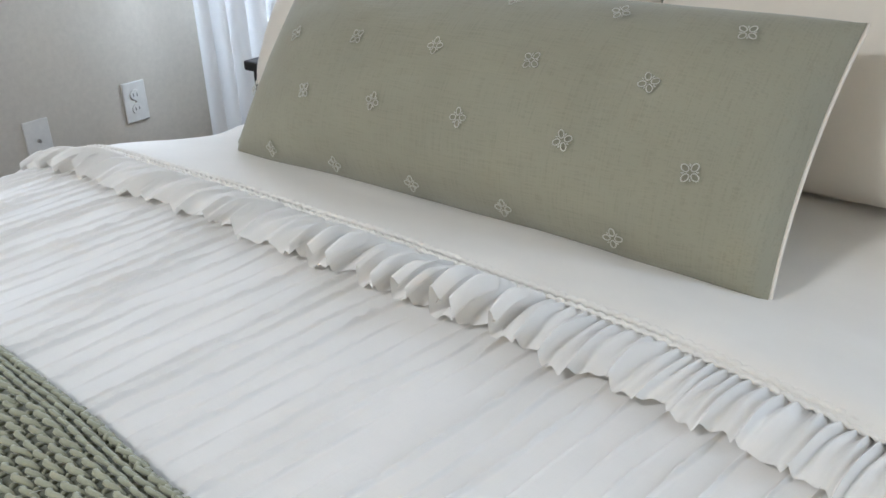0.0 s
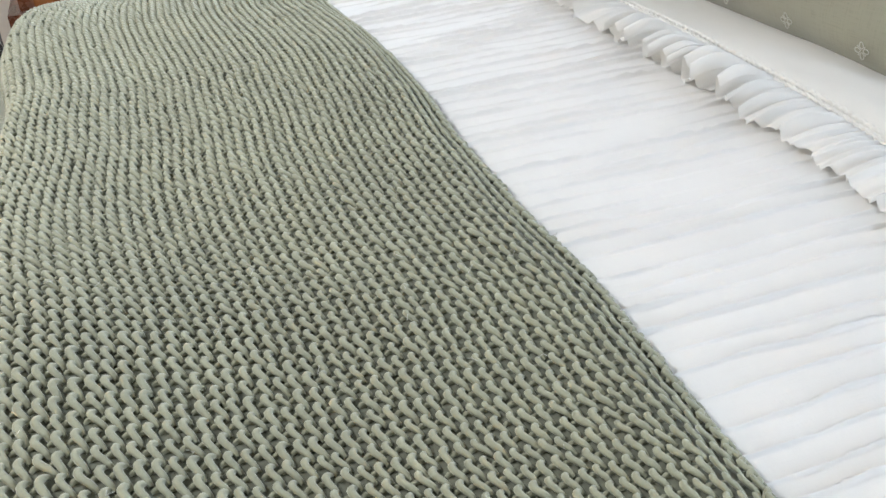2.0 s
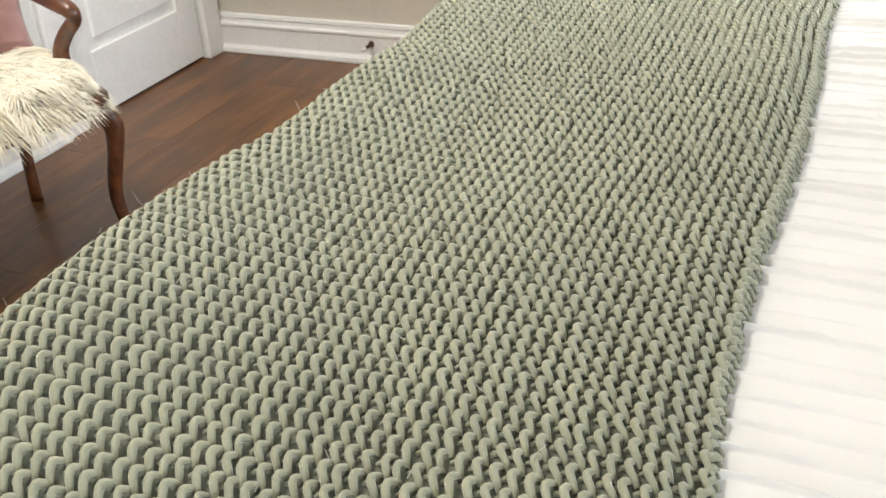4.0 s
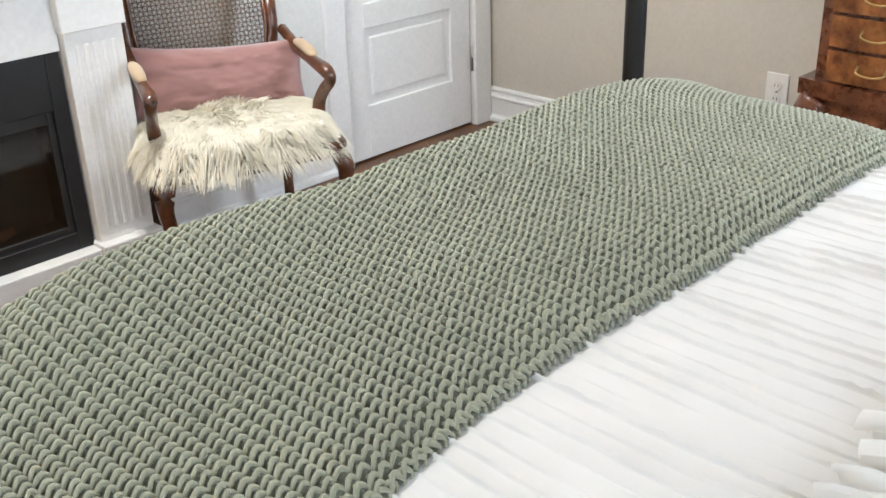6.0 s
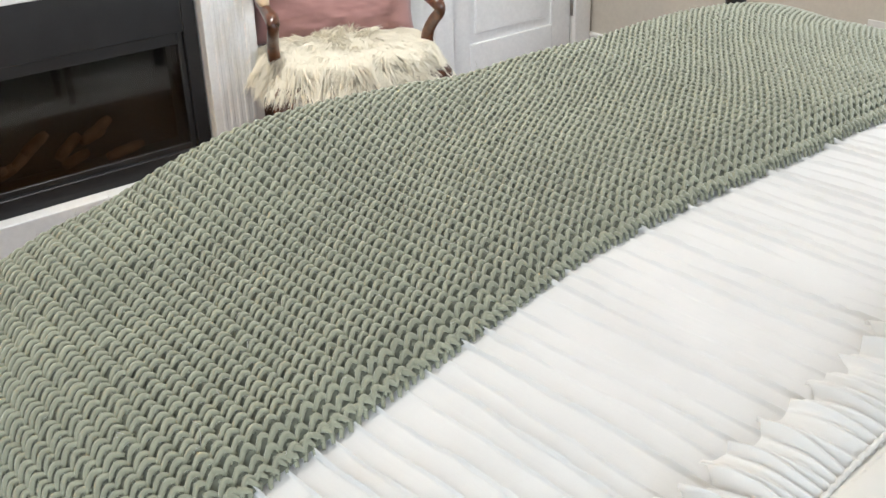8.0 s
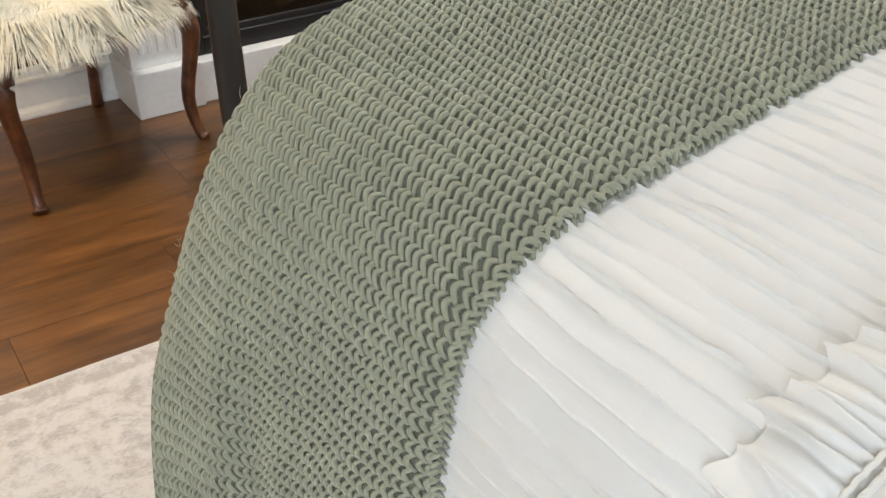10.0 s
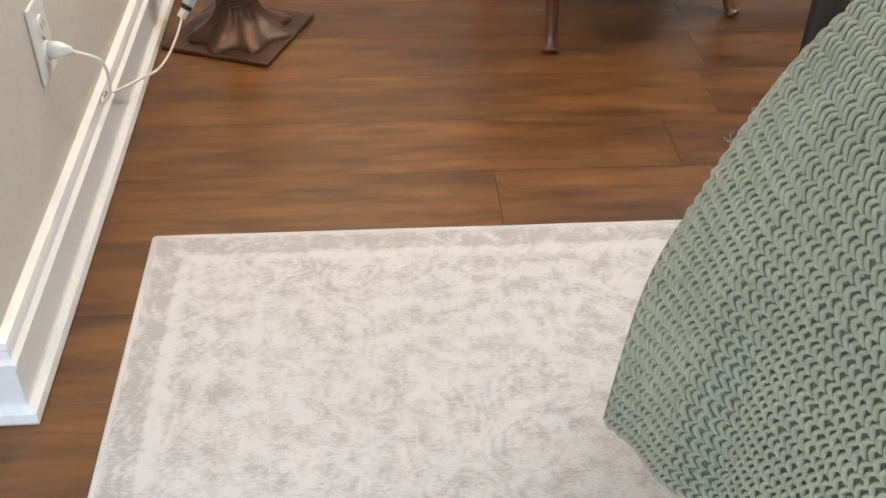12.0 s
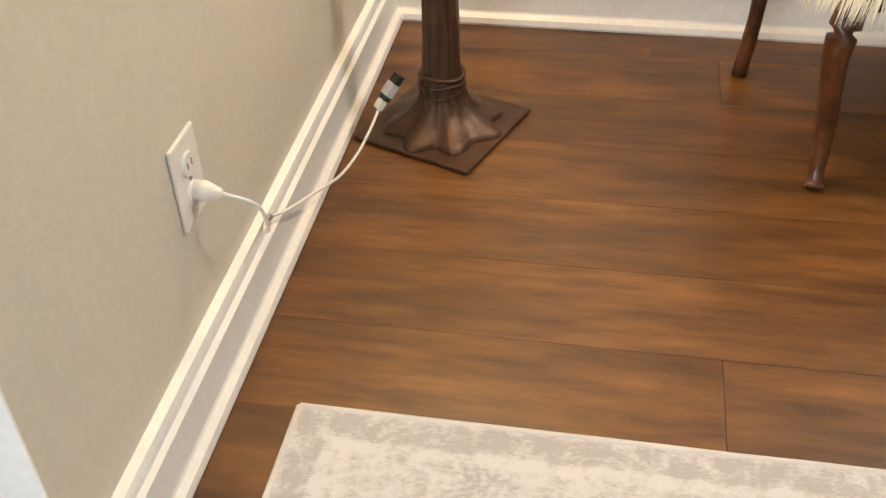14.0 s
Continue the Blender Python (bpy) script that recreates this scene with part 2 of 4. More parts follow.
# ---- mesh helpers ----
def mesh_object(name, verts, faces, material, parent=None, label="", smooth=True):
    me = bpy.data.meshes.new(name)
    me.from_pydata([tuple(p) for p in verts], [], faces)
    me.materials.append(material)
    if smooth:
        me.polygons.foreach_set("use_smooth", [True] * len(me.polygons))
    me.update()
    ob = new(name, me)
    if parent:
        ob.parent = parent
    return tagged(ob, label)


def part(name, bm, material, parent=None, label="", smooth=False):
    me = bpy.data.meshes.new(name)
    bm.to_mesh(me)
    bm.free()
    me.materials.append(material)
    if smooth:
        me.polygons.foreach_set("use_smooth", [True] * len(me.polygons))
    ob = new(name, me)
    if parent:
        ob.parent = parent
    return tagged(ob, label)


def thing(name, m, label, category, group="", kind=""):
    ob = new(name)
    ob.empty_display_size = 0.05
    ob.matrix_world = m
    return tagged(ob, label, category, group, kind)


def box(x0, x1, y0, y1, z0, z1, bevel=0.0, seg=2, bm=None):
    own = bm is None
    b = bmesh.new()
    r = bmesh.ops.create_cube(b, size=1)
    bmesh.ops.transform(b, matrix=Matrix.Translation(((x0 + x1) / 2, (y0 + y1) / 2, (z0 + z1) / 2)) @ Matrix.Diagonal((x1 - x0, y1 - y0, z1 - z0, 1)), verts=b.verts)
    if bevel:
        bmesh.ops.bevel(b, geom=b.edges[:], offset=bevel, segments=seg, affect="EDGES", profile=0.5)
    if own:
        return b
    me = bpy.data.meshes.new("tmp")
    b.to_mesh(me)
    b.free()
    bm.from_mesh(me)
    bpy.data.meshes.remove(me)
    return bm


def grid_faces(nu, nv, close_u=False):
    f = []
    for i in range(nu if close_u else nu - 1):
        k = (i + 1) % nu
        for j in range(nv - 1):
            f.append((i * nv + j, k * nv + j, k * nv + j + 1, i * nv + j + 1))
    return f


def tube(points, radii, sides=10, squash=1.0):
    """A tube of changing radius along points: verts and faces."""
    pts = [Vector(p) for p in points]
    verts, faces = [], []
    up = Vector((0.31, 0.17, 0.93))
    for i, p in enumerate(pts):
        d = (pts[min(i + 1, len(pts) - 1)] - pts[max(i - 1, 0)]).normalized()
        a = d.cross(up)
        if a.length < 1e-3:
            a = d.cross(Vector((1, 0, 0)))
        a.normalize()
        c = d.cross(a)
        r = radii[i] if not isinstance(radii, (int, float)) else radii
        for k in range(sides):
            t = 2 * math.pi * k / sides
            verts.append(p + a * math.cos(t) * r + c * math.sin(t) * r * squash)
    n = len(pts)
    for i in range(n - 1):
        for k in range(sides):
            l = (k + 1) % sides
            faces.append((i * sides + k, i * sides + l, (i + 1) * sides + l, (i + 1) * sides + k))
    faces.append(tuple(range(sides - 1, -1, -1)))
    faces.append(tuple((n - 1) * sides + k for k in range(sides)))
    return verts, faces


def curve_points(keys, n):
    """Catmull-Rom through keys."""
    k = [Vector(p) for p in keys]
    k = [k[0] * 2 - k[1]] + k + [k[-1] * 2 - k[-2]]
    out = []
    m = len(k) - 3
    for i in range(n):
        t = i / (n - 1) * m
        j = min(int(t), m - 1)
        f = t - j
        p0, p1, p2, p3 = k[j : j + 4]
        out.append(0.5 * ((2 * p1) + (p2 - p0) * f + (2 * p0 - 5 * p1 + 4 * p2 - p3) * f * f + (3 * p1 - p0 - 3 * p2 + p3) * f ** 3))
    return out


def smoothstep(a, b, x):
    t = np.clip((x - a) / (b - a), 0, 1)
    return t * t * (3 - 2 * t)


# ---- room ----
XL, XR, YF, YH, XA, YC, H = -1.222, 2.70, 3.327, -0.36, -2.7, 1.768, 2.6


def slab(name, bm, mat, label, category):
    return tagged(part(name, bm, mat), label, category, "", "structure")


slab("floor_base", box(XA - 0.15, XR + 0.15, YH - 0.15, YF + 0.15, -0.12, -0.012), M_SOOT, "concrete floor slab under the wood-look planks", "floor")
slab("ceiling", box(XA - 0.15, XR + 0.15, YH - 0.15, YF + 0.15, H, H + 0.1), M_CEIL, "plain white painted ceiling", "ceiling")
slab("wall_east", box(XR, XR + 0.13, YH - 0.13, YF + 0.13, -0.05, H), M_WALL, "greige painted wall behind the mahogany chest", "wall")
DX0, DX1, DH = 1.948, 2.600, 2.03
wall_f = box(XA - 0.13, DX0, YF, YF + 0.13, -0.05, H)
box(DX1, XR, YF, YF + 0.13, -0.05, H, bm=wall_f)
box(DX0, DX1, YF, YF + 0.13, DH, H, bm=wall_f)
slab("wall_north", wall_f, M_WALL_LIGHT, "pale painted wall with fireplace and panelled door", "wall")
slab("wall_hall", box(DX0 - 0.1, DX1 + 0.1, YF + 0.5, YF + 0.55, -0.05, H), M_WALL_LIGHT, "plain wall behind the closed door", "wall")
slab("wall_west", box(XA, XL, YC, YF, -0.05, H), M_WALL, "greige painted wall with an outside corner", "wall")
slab("wall_return", box(XA, XL + 0.003, YC - 0.003, YC, 0.0, H - 0.003), M_TRIM, "white painted return at the wall's outside corner", "wall")
slab("wall_alcove", box(XA - 0.13, XA, YH, YC, -0.05, H), M_WALL, "greige wall closing the alcove", "wall")
W1, W2 = (1.5, 2.62, 0.45, 2.1), (-2.2, -0.9, 0.6, 2.15)
wall_h = bmesh.new()
xs = [XA - 0.13, W2[0], W2[1], W1[0], W1[1], XR]
for i in range(5):
    if i == 1 or i == 3:
        w = W2 if i == 1 else W1
        box(xs[i], xs[i + 1], YH - 0.13, YH, -0.05, w[2], bm=wall_h)
        box(xs[i], xs[i + 1], YH - 0.13, YH, w[3], H, bm=wall_h)
    else:
        box(xs[i], xs[i + 1], YH - 0.13, YH, -0.05, H, bm=wall_h)
slab("wall_south", wall_h, M_WALL, "greige wall with two windows behind the bed's head", "wall")


def window(name, w):
    t = thing(name, pose(0, 0, 0), "white framed window beside the bed", "window", "", "structure")
    x0, x1, z0, z1 = w
    y0, y1 = YH - 0.10, YH - 0.04
    part("window_frame", box(x0, x0 + 0.05, y0, y1, z0, z1, 0.004), M_TRIM, t)
    part("window_frame", box(x1 - 0.05, x1, y0, y1, z0, z1, 0.004), M_TRIM, t)
    part("window_frame", box(x0 + 0.05, x1 - 0.05, y0, y1, z1 - 0.05, z1, 0.004), M_TRIM, t)
    part("window_sash", box(x0 + 0.05, x1 - 0.05, y0, y1, (z0 + z1) / 2 - 0.02, (z0 + z1) / 2 + 0.02, 0.004), M_TRIM, t)
    part("window_sill", box(x0 - 0.04, x1 + 0.04, YH - 0.10, YH + 0.04, z0 - 0.03, z0, 0.006), M_TRIM, t)
    p = part("pane", box(x0 + 0.05, x1 - 0.05, YH - 0.075, YH - 0.070, z0, z1 - 0.05), M_GLASS, t)
    p.visible_shadow = False


window("window_1", W1)
window("window_2", W2)


def profile_run(name, a, b, normal, sections, label="white moulded baseboard with a beaded top", miter=(0, 0)):
    """A moulding from a to b on the floor; sections are (out, up) pairs, normal points into the room."""
    a, b, n = Vector(a), Vector(b), Vector(normal)
    verts = []
    along = (b - a).normalized()
    for p, k in ((a, -miter[0]), (b, miter[1])):
        for o, u in sections:
            verts.append(p + n * o + along * (o * k) + Vector((0, 0, u)))
    k = len(sections)
    faces = [(i, (i + 1) % k, k + (i + 1) % k, k + i) for i in range(k)]
    faces += [tuple(range(k - 1, -1, -1)), tuple(range(k, 2 * k))]
    bm = bmesh.new()
    vs = [bm.verts.new(v) for v in verts]
    for f in faces:
        bm.faces.new([vs[i] for i in f])
    bmesh.ops.recalc_face_normals(bm, faces=bm.faces[:])
    return tagged(part(name, bm, M_TRIM), label, "baseboard", "", "structure")


BASE = [(0, 0), (0.028, 0), (0.030, 0.006), (0.027, 0.018), (0.017, 0.026), (0.015, 0.03), (0.015, 0.092), (0.020, 0.096), (0.020, 0.103), (0.013, 0.109), (0.011, 0.120), (0.015, 0.126), (0.013, 0.135), (0.0, 0.138)]
FPX0, FPX1 = 0.0, 1.068
profile_run("baseboard", (XL, YC, 0), (XL, YF, 0), (1, 0, 0), BASE, miter=(1, -1))
profile_run("baseboard", (XA, YC, 0), (XL, YC, 0), (0, -1, 0), BASE, miter=(0, 1))
profile_run("baseboard", (XL, YF, 0), (FPX0 - 0.001, YF, 0), (0, -1, 0), BASE, miter=(-1, 0))
profile_run("baseboard", (FPX1 + 0.001, YF, 0), (DX0 - 0.085, YF, 0), (0, -1, 0), BASE)
profile_run("baseboard", (XR, YH, 0), (XR, YF, 0), (-1, 0, 0), BASE)


# floor planks, laid along x with staggered ends
floor_t = thing("floor", pose(0, 0, 0), "brown walnut-look plank floor with darker streaks", "floor", "", "structure")
PW, PL = 0.178, 1.22


@functools.lru_cache(None)
def plank_mesh(length, width):
    bm = box(0, length - 0.0005, 0, width - 0.0005, -0.012, 0.0, 0.0005, 1)
    me = bpy.data.meshes.new("plank")
    bm.to_mesh(me)
    bm.free()
    me.materials.append(M_FLOOR)
    return me


rng = random.Random(4)
y = YH
while y < YF + 0.02:
    x = XA - rng.random() * PL
    while x < XR:
        x0, x1 = max(x, XA - 0.05), min(x + PL, XR + 0.05)
        if x1 - x0 > 0.02:
            o = new("plank", plank_mesh(round(x1 - x0, 4), round(min(PW, YF + 0.06 - y), 4)))
            o.location = (x0, y, 0)
            o.parent = floor_t
        x += PL
    y += PW


# ---- door in the far wall ----
def door():
    d = thing("door_1", pose(0, 0, 0), "closed white door with five recessed horizontal panels", "door", "", "structure")
    c = 0.085
    for x0, x1, z0, z1 in ((DX0 - c, DX0 + 0.004, 0, DH + c), (DX1 - 0.004, DX1 + c, 0, DH + c), (DX0 + 0.004, DX1 - 0.004, DH, DH + c)):
        bm = box(x0, x1, YF - 0.018, YF + 0.001, z0, z1, 0.004)
        part("casing", bm, M_TRIM, d)
    leaf = bmesh.new()
    y0, y1 = YF + 0.012, YF + 0.047
    st = 0.105
    lx0, lx1 = DX0 + 0.004, DX1 - 0.004
    box(lx0, lx0 + st, y0, y1, 0.008, DH, 0.002, 1, leaf)
    box(lx1 - st, lx1, y0, y1, 0.008, DH, 0.002, 1, leaf)
    n, rail, bot = 5, 0.085, 0.20
    ph = (DH - 0.11 - bot - rail * (n - 1)) / n
    z = bot
    box(lx0 + st, lx1 - st, y0, y1, 0.008, bot, 0.002, 1, leaf)
    panels = []
    for i in range(n):
        panels.append((z, z + ph))
        z += ph
        h = rail if i < n - 1 else 0.11
        box(lx0 + st, lx1 - st, y0, y1, z, min(z + h, DH), 0.002, 1, leaf)
        z += h
    body = part("door_leaf", leaf, M_TRIM, d)
    for a, b in panels:
        bm = box(lx0 + st - 0.003, lx1 - st + 0.003, y0 + 0.012, y1 - 0.006, a - 0.003, b + 0.003)
        box(lx0 + st + 0.032, lx1 - st - 0.032, y0 + 0.004, y0 + 0.02, a + 0.032, b - 0.032, 0.007, 2, bm)
        part("panel", bm, M_TRIM, body)
    for hz in (0.265, 1.02, 1.80):
        v, f = tube([(DX1 - 0.001, YF + 0.004, hz - 0.045), (DX1 - 0.001, YF + 0.004, hz + 0.045)], 0.0085, 10)
        h = mesh_object("hinge", v, f, M_STEEL, d, "satin nickel hinge")
    v, f = tube([(lx0 + 0.06, YF + 0.012, 0.98), (lx0 + 0.06, YF - 0.03, 0.98), (lx0 + 0.06, YF - 0.05, 0.98), (lx0 + 0.06, YF - 0.065, 0.98)], [0.012, 0.012, 0.028, 0.02], 12)
    mesh_object("door_knob", v, f, M_STEEL, d, "satin nickel knob")


door()


# ---- fireplace ----
def fireplace():
    t = thing("fireplace", pose(0, 0, 0), "white wooden mantel surround with a black electric fireplace", "fireplace")
    yp, yb = YF - 0.175, YF - 0.002
    pw = 0.185
    for x0, x1 in ((FPX0, FPX0 + pw), (FPX1 - pw, FPX1)):
        pil = part("pilaster", box(x0 + 0.01, x1 - 0.01, yp, yb, 0.125, 0.70, 0.003), M_TRIM, t)
        k = 5
        for i in range(k):
            xa = x0 + 0.035 + i * (pw - 0.07 - 0.014) / (k - 1)
            part("reed", box(xa, xa + 0.014, yp - 0.004, yp + 0.004, 0.16, 0.665, 0.0035, 2), M_TRIM, pil)
        part("plinth", box(x0, x1, YF - 0.212, yb, 0.0, 0.125, 0.004), M_TRIM, t)
        part("capital", box(x0 + 0.002, x1 - 0.002, yp - 0.012, yb, 0.70, 0.80, 0.004), M_TRIM, t)
    part("apron", box(FPX0 + pw - 0.006, FPX1 - pw + 0.006, yp + 0.02, yb, 0.655, 0.80, 0.002), M_TRIM, t)
    part("frieze", box(FPX0 + 0.004, FPX1 - 0.004, yp - 0.004, yb, 0.80, 0.98, 0.003), M_TRIM, t)
    part("crown", box(FPX0 - 0.02, FPX1 + 0.02, yp - 0.035, yb, 0.765 + 0.215, 1.03, 0.012, 3), M_TRIM, t)
    part("mantel_shelf", box(FPX0 - 0.06, FPX1 + 0.06, yp - 0.075, yb, 1.03, 1.065, 0.006), M_TRIM, t)
    part("bottom_rail", box(FPX0 + pw, FPX1 - pw, YF - 0.195, yb, 0.0, 0.115, 0.003), M_TRIM, t)
    # black insert
    bx0, bx1, bz0, bz1, by = FPX0 + pw - 0.004, FPX1 - pw + 0.004, 0.115, 0.655, YF - 0.148
    ins = bmesh.new()
    f = 0.042
    box(bx0, bx0 + f, by, yb, bz0, bz1, 0.002, 1, ins)
    box(bx1 - f, bx1, by, yb, bz0, bz1, 0.002, 1, ins)
    box(bx0 + f, bx1 - f, by, yb, bz1 - 0.150, bz1, 0.002, 1, ins)
    box(bx0 + f, bx1 - f, by, yb, bz0, bz0 + 0.05, 0.002, 1, ins)
    body = part("insert_frame", ins, M_BLACK, t, "black metal fireplace insert")
    inner = bmesh.new()
    gx0, gx1, gz0, gz1 = bx0 + f, bx1 - f, bz0 + 0.05, bz1 - 0.150
    yi = by + 0.012
    g = 0.017
    box(gx0, gx0 + g, yi, yi + 0.02, gz0, gz1, 0.001, 1, inner)
    box(gx1 - g, gx1, yi, yi + 0.02, gz0, gz1, 0.001, 1, inner)
    box(gx0 + g, gx1 - g, yi, yi + 0.02, gz1 - g * 2, gz1, 0.001, 1, inner)
    box(gx0 + g, gx1 - g, yi, yi + 0.02, gz0, gz0 + g, 0.001, 1, inner)
    part("glass_frame", inner, M_BLACKPL, body)
    part("pane", box(gx0 + g, gx1 - g, yi + 0.006, yi + 0.010, gz0 + g, gz1 - 2 * g), M_GLASS, body, "dark glass pane")
    part("lining", box(gx0, gx1, yb - 0.012, yb - 0.002, gz0, gz1), M_SOOT, body)
    r = random.Random(9)
    for i in range(9):
        x = gx0 + 0.03 + (gx1 - gx0 - 0.06) * r.random()
        a = r.uniform(-0.7, 0.7)
        l = r.uniform(0.07, 0.13)
        yy, z = yi + 0.045 + 0.03 * r.random(), gz0 + 0.025 + 0.05 * (i % 3) * 0.6
        pts = [(x + l * math.cos(a) * (s - 0.5), yy + 0.02 * (s - 0.5), z + abs(l * math.sin(a)) * s) for s in (0, 0.25, 0.5, 0.75, 1)]
        v, fc = tube(pts, [0.012, 0.016, 0.015, 0.016, 0.011], 8)
        mesh_object("log", v, fc, M_LOG, body, "brown ceramic log")


fireplace()


# ---- rug ----
def rug():
    t = thing("rug", pose(-1.098, -0.307, 0), "faded cream rug with worn grey-brown scroll pattern under the bed", "rug")
    w, d, nu, nv = 3.36, 2.436, 170, 120
    verts = []
    for i in range(nu):
        for j in range(nv):
            x, y = 0.004 + (w - 0.008) * i / (nu - 1), 0.004 + (d - 0.008) * j / (nv - 1)
            verts.append((x, y, 0.009 + 0.0012 * noise.noise((x * 9, y * 9, 0)) + 0.0012 * noise.noise((x * 40, y * 60, 3))))
    mesh_object("rug_surface", verts, grid_faces(nu, nv), M_RUG, t)
    for a, b in (((0, 0), (0, d)), ((w, 0), (w, d)), ((0, 0), (w, 0)), ((0, d), (w, d))):
        pts = [(a[0] + (b[0] - a[0]) * s / 40 + 0.0015 * noise.noise((s, a[0], 1)), a[1] + (b[1] - a[1]) * s / 40 + 0.0015 * noise.noise((s, a[1], 5)), 0.006) for s in range(41)]
        v, f = tube(pts, 0.0056, 8)
        mesh_object("binding", v, f, M_SELVAGE, t, "grey bound edge")


rug()

# ---- bed ----
CX = 0.62  # the bed's middle line
LEFT = [(0, .702), (.2, .698), (.35, .688), (.5, .668), (.6, .652), (.7, .638), (.77, .622), (.82, .592), (.86, .54), (.882, .46), (.892, .36), (.90, .22), (.905, .10)]
RIGHT = [(.2, .702), (.35, .700), (.5, .696), (.6, .692), (.7, .685), (.77, .668), (.82, .63), (.86, .56), (.882, .47), (.892, .36), (.90, .22), (.905, .10)]


def _arc():
    k = [(-a, b) for a, b in LEFT[::-1]] + RIGHT
    pts = np.array([curve_points([(a, 0, b) for a, b in k], 600)[i] for i in range(600)])[:, [0, 2]]
    s = np.r_[0, np.cumsum(np.linalg.norm(np.diff(pts, axis=0), axis=1))]
    return s, pts


ARC_S, ARC_P = _arc()
ARC_L = ARC_S[-1]


def bed_profile(s):
    """Point and outward normal of the bed's cross section at arc length s from its left hem."""
    p = np.stack([np.interp(s, ARC_S, ARC_P[:, 0]), np.interp(s, ARC_S, ARC_P[:, 1])], -1)
    e = 0.012
    a = np.stack([np.interp(s - e, ARC_S, ARC_P[:, 0]), np.interp(s - e, ARC_S, ARC_P[:, 1])], -1)
    b = np.stack([np.interp(s + e, ARC_S, ARC_P[:, 0]), np.interp(s + e, ARC_S, ARC_P[:, 1])], -1)
    d = b - a
    d /= np.linalg.norm(d, axis=-1, keepdims=True) + 1e-9
    return p, np.stack([-d[..., 1], d[..., 0]], -1)


def value_noise(x, y, seed, octaves=3):
    """Smooth noise on arrays."""
    r = np.random.RandomState(seed)
    t = r.rand(64, 64) * 2 - 1
    out, amp, f = 0, 1.0, 1.0
    for _ in range(octaves):
        xi, yi = np.floor(x * f).astype(int), np.floor(y * f).astype(int)
        u, v = x * f - xi, y * f - yi
        u, v = u * u * (3 - 2 * u), v * v * (3 - 2 * v)
        g = lambda a, b: t[a % 64, b % 64]
        out = out + amp * ((g(xi, yi) * (1 - u) + g(xi + 1, yi) * u) * (1 - v) + (g(xi, yi + 1) * (1 - u) + g(xi + 1, yi + 1) * u) * v)
        amp, f = amp * 0.5, f * 2.03
    return out


YE, YFOOT, YSEAM = 1.256, 1.752, 0.862  # throw's head-side hem, throw's foot hem, ruffle seam


POSTS = {"foot_near": (-0.178, 1.905), "foot_far": (1.408, 1.800), "head_near": (-0.178, -0.28), "head_far": (1.408, -0.28)}


def bed_frame():
    t = thing("canopy_bed", pose(CX, 0.85, 0), "black metal canopy bed with round tube posts", "bed")

    def rod(name, p, q, r):
        v, f = tube([(p[0] - CX, p[1] - 0.85, p[2]), (q[0] - CX, q[1] - 0.85, q[2])], r, 20)
        return mesh_object(name, v, f, M_BLACK, t)

    for x, y in POSTS.values():
        ob = rod("post", (x, y, 0.0), (x, y, 2.05), 0.021)
        v, f = tube([(x - CX, y - 0.85, 2.05), (x - CX, y - 0.85, 2.062), (x - CX, y - 0.85, 2.075)], [0.024, 0.022, 0.010], 20)
        mesh_object("finial", v, f, M_BLACK, ob)
    for a, b in (("foot_near", "head_near"), ("foot_far", "head_far"), ("foot_near", "foot_far"), ("head_near", "head_far")):
        p, q = POSTS[a], POSTS[b]
        rod("canopy_rail", (*p, 2.03), (*q, 2.03), 0.013)
        rod("side_rail", (*p, 0.26), (*q, 0.26), 0.017)
    part("headboard", box(-0.155 - CX, 1.385 - CX, -0.295 - 0.85, -0.265 - 0.85, 0.3, 1.25, 0.008), M_BLACK, t)
    part("mattress", box(-0.14 - CX, 1.37 - CX, -0.24 - 0.85, 1.68 - 0.85, 0.30, 0.60, 0.06, 4), M_SHEET, t, "white mattress", smooth=True)


bed_frame()


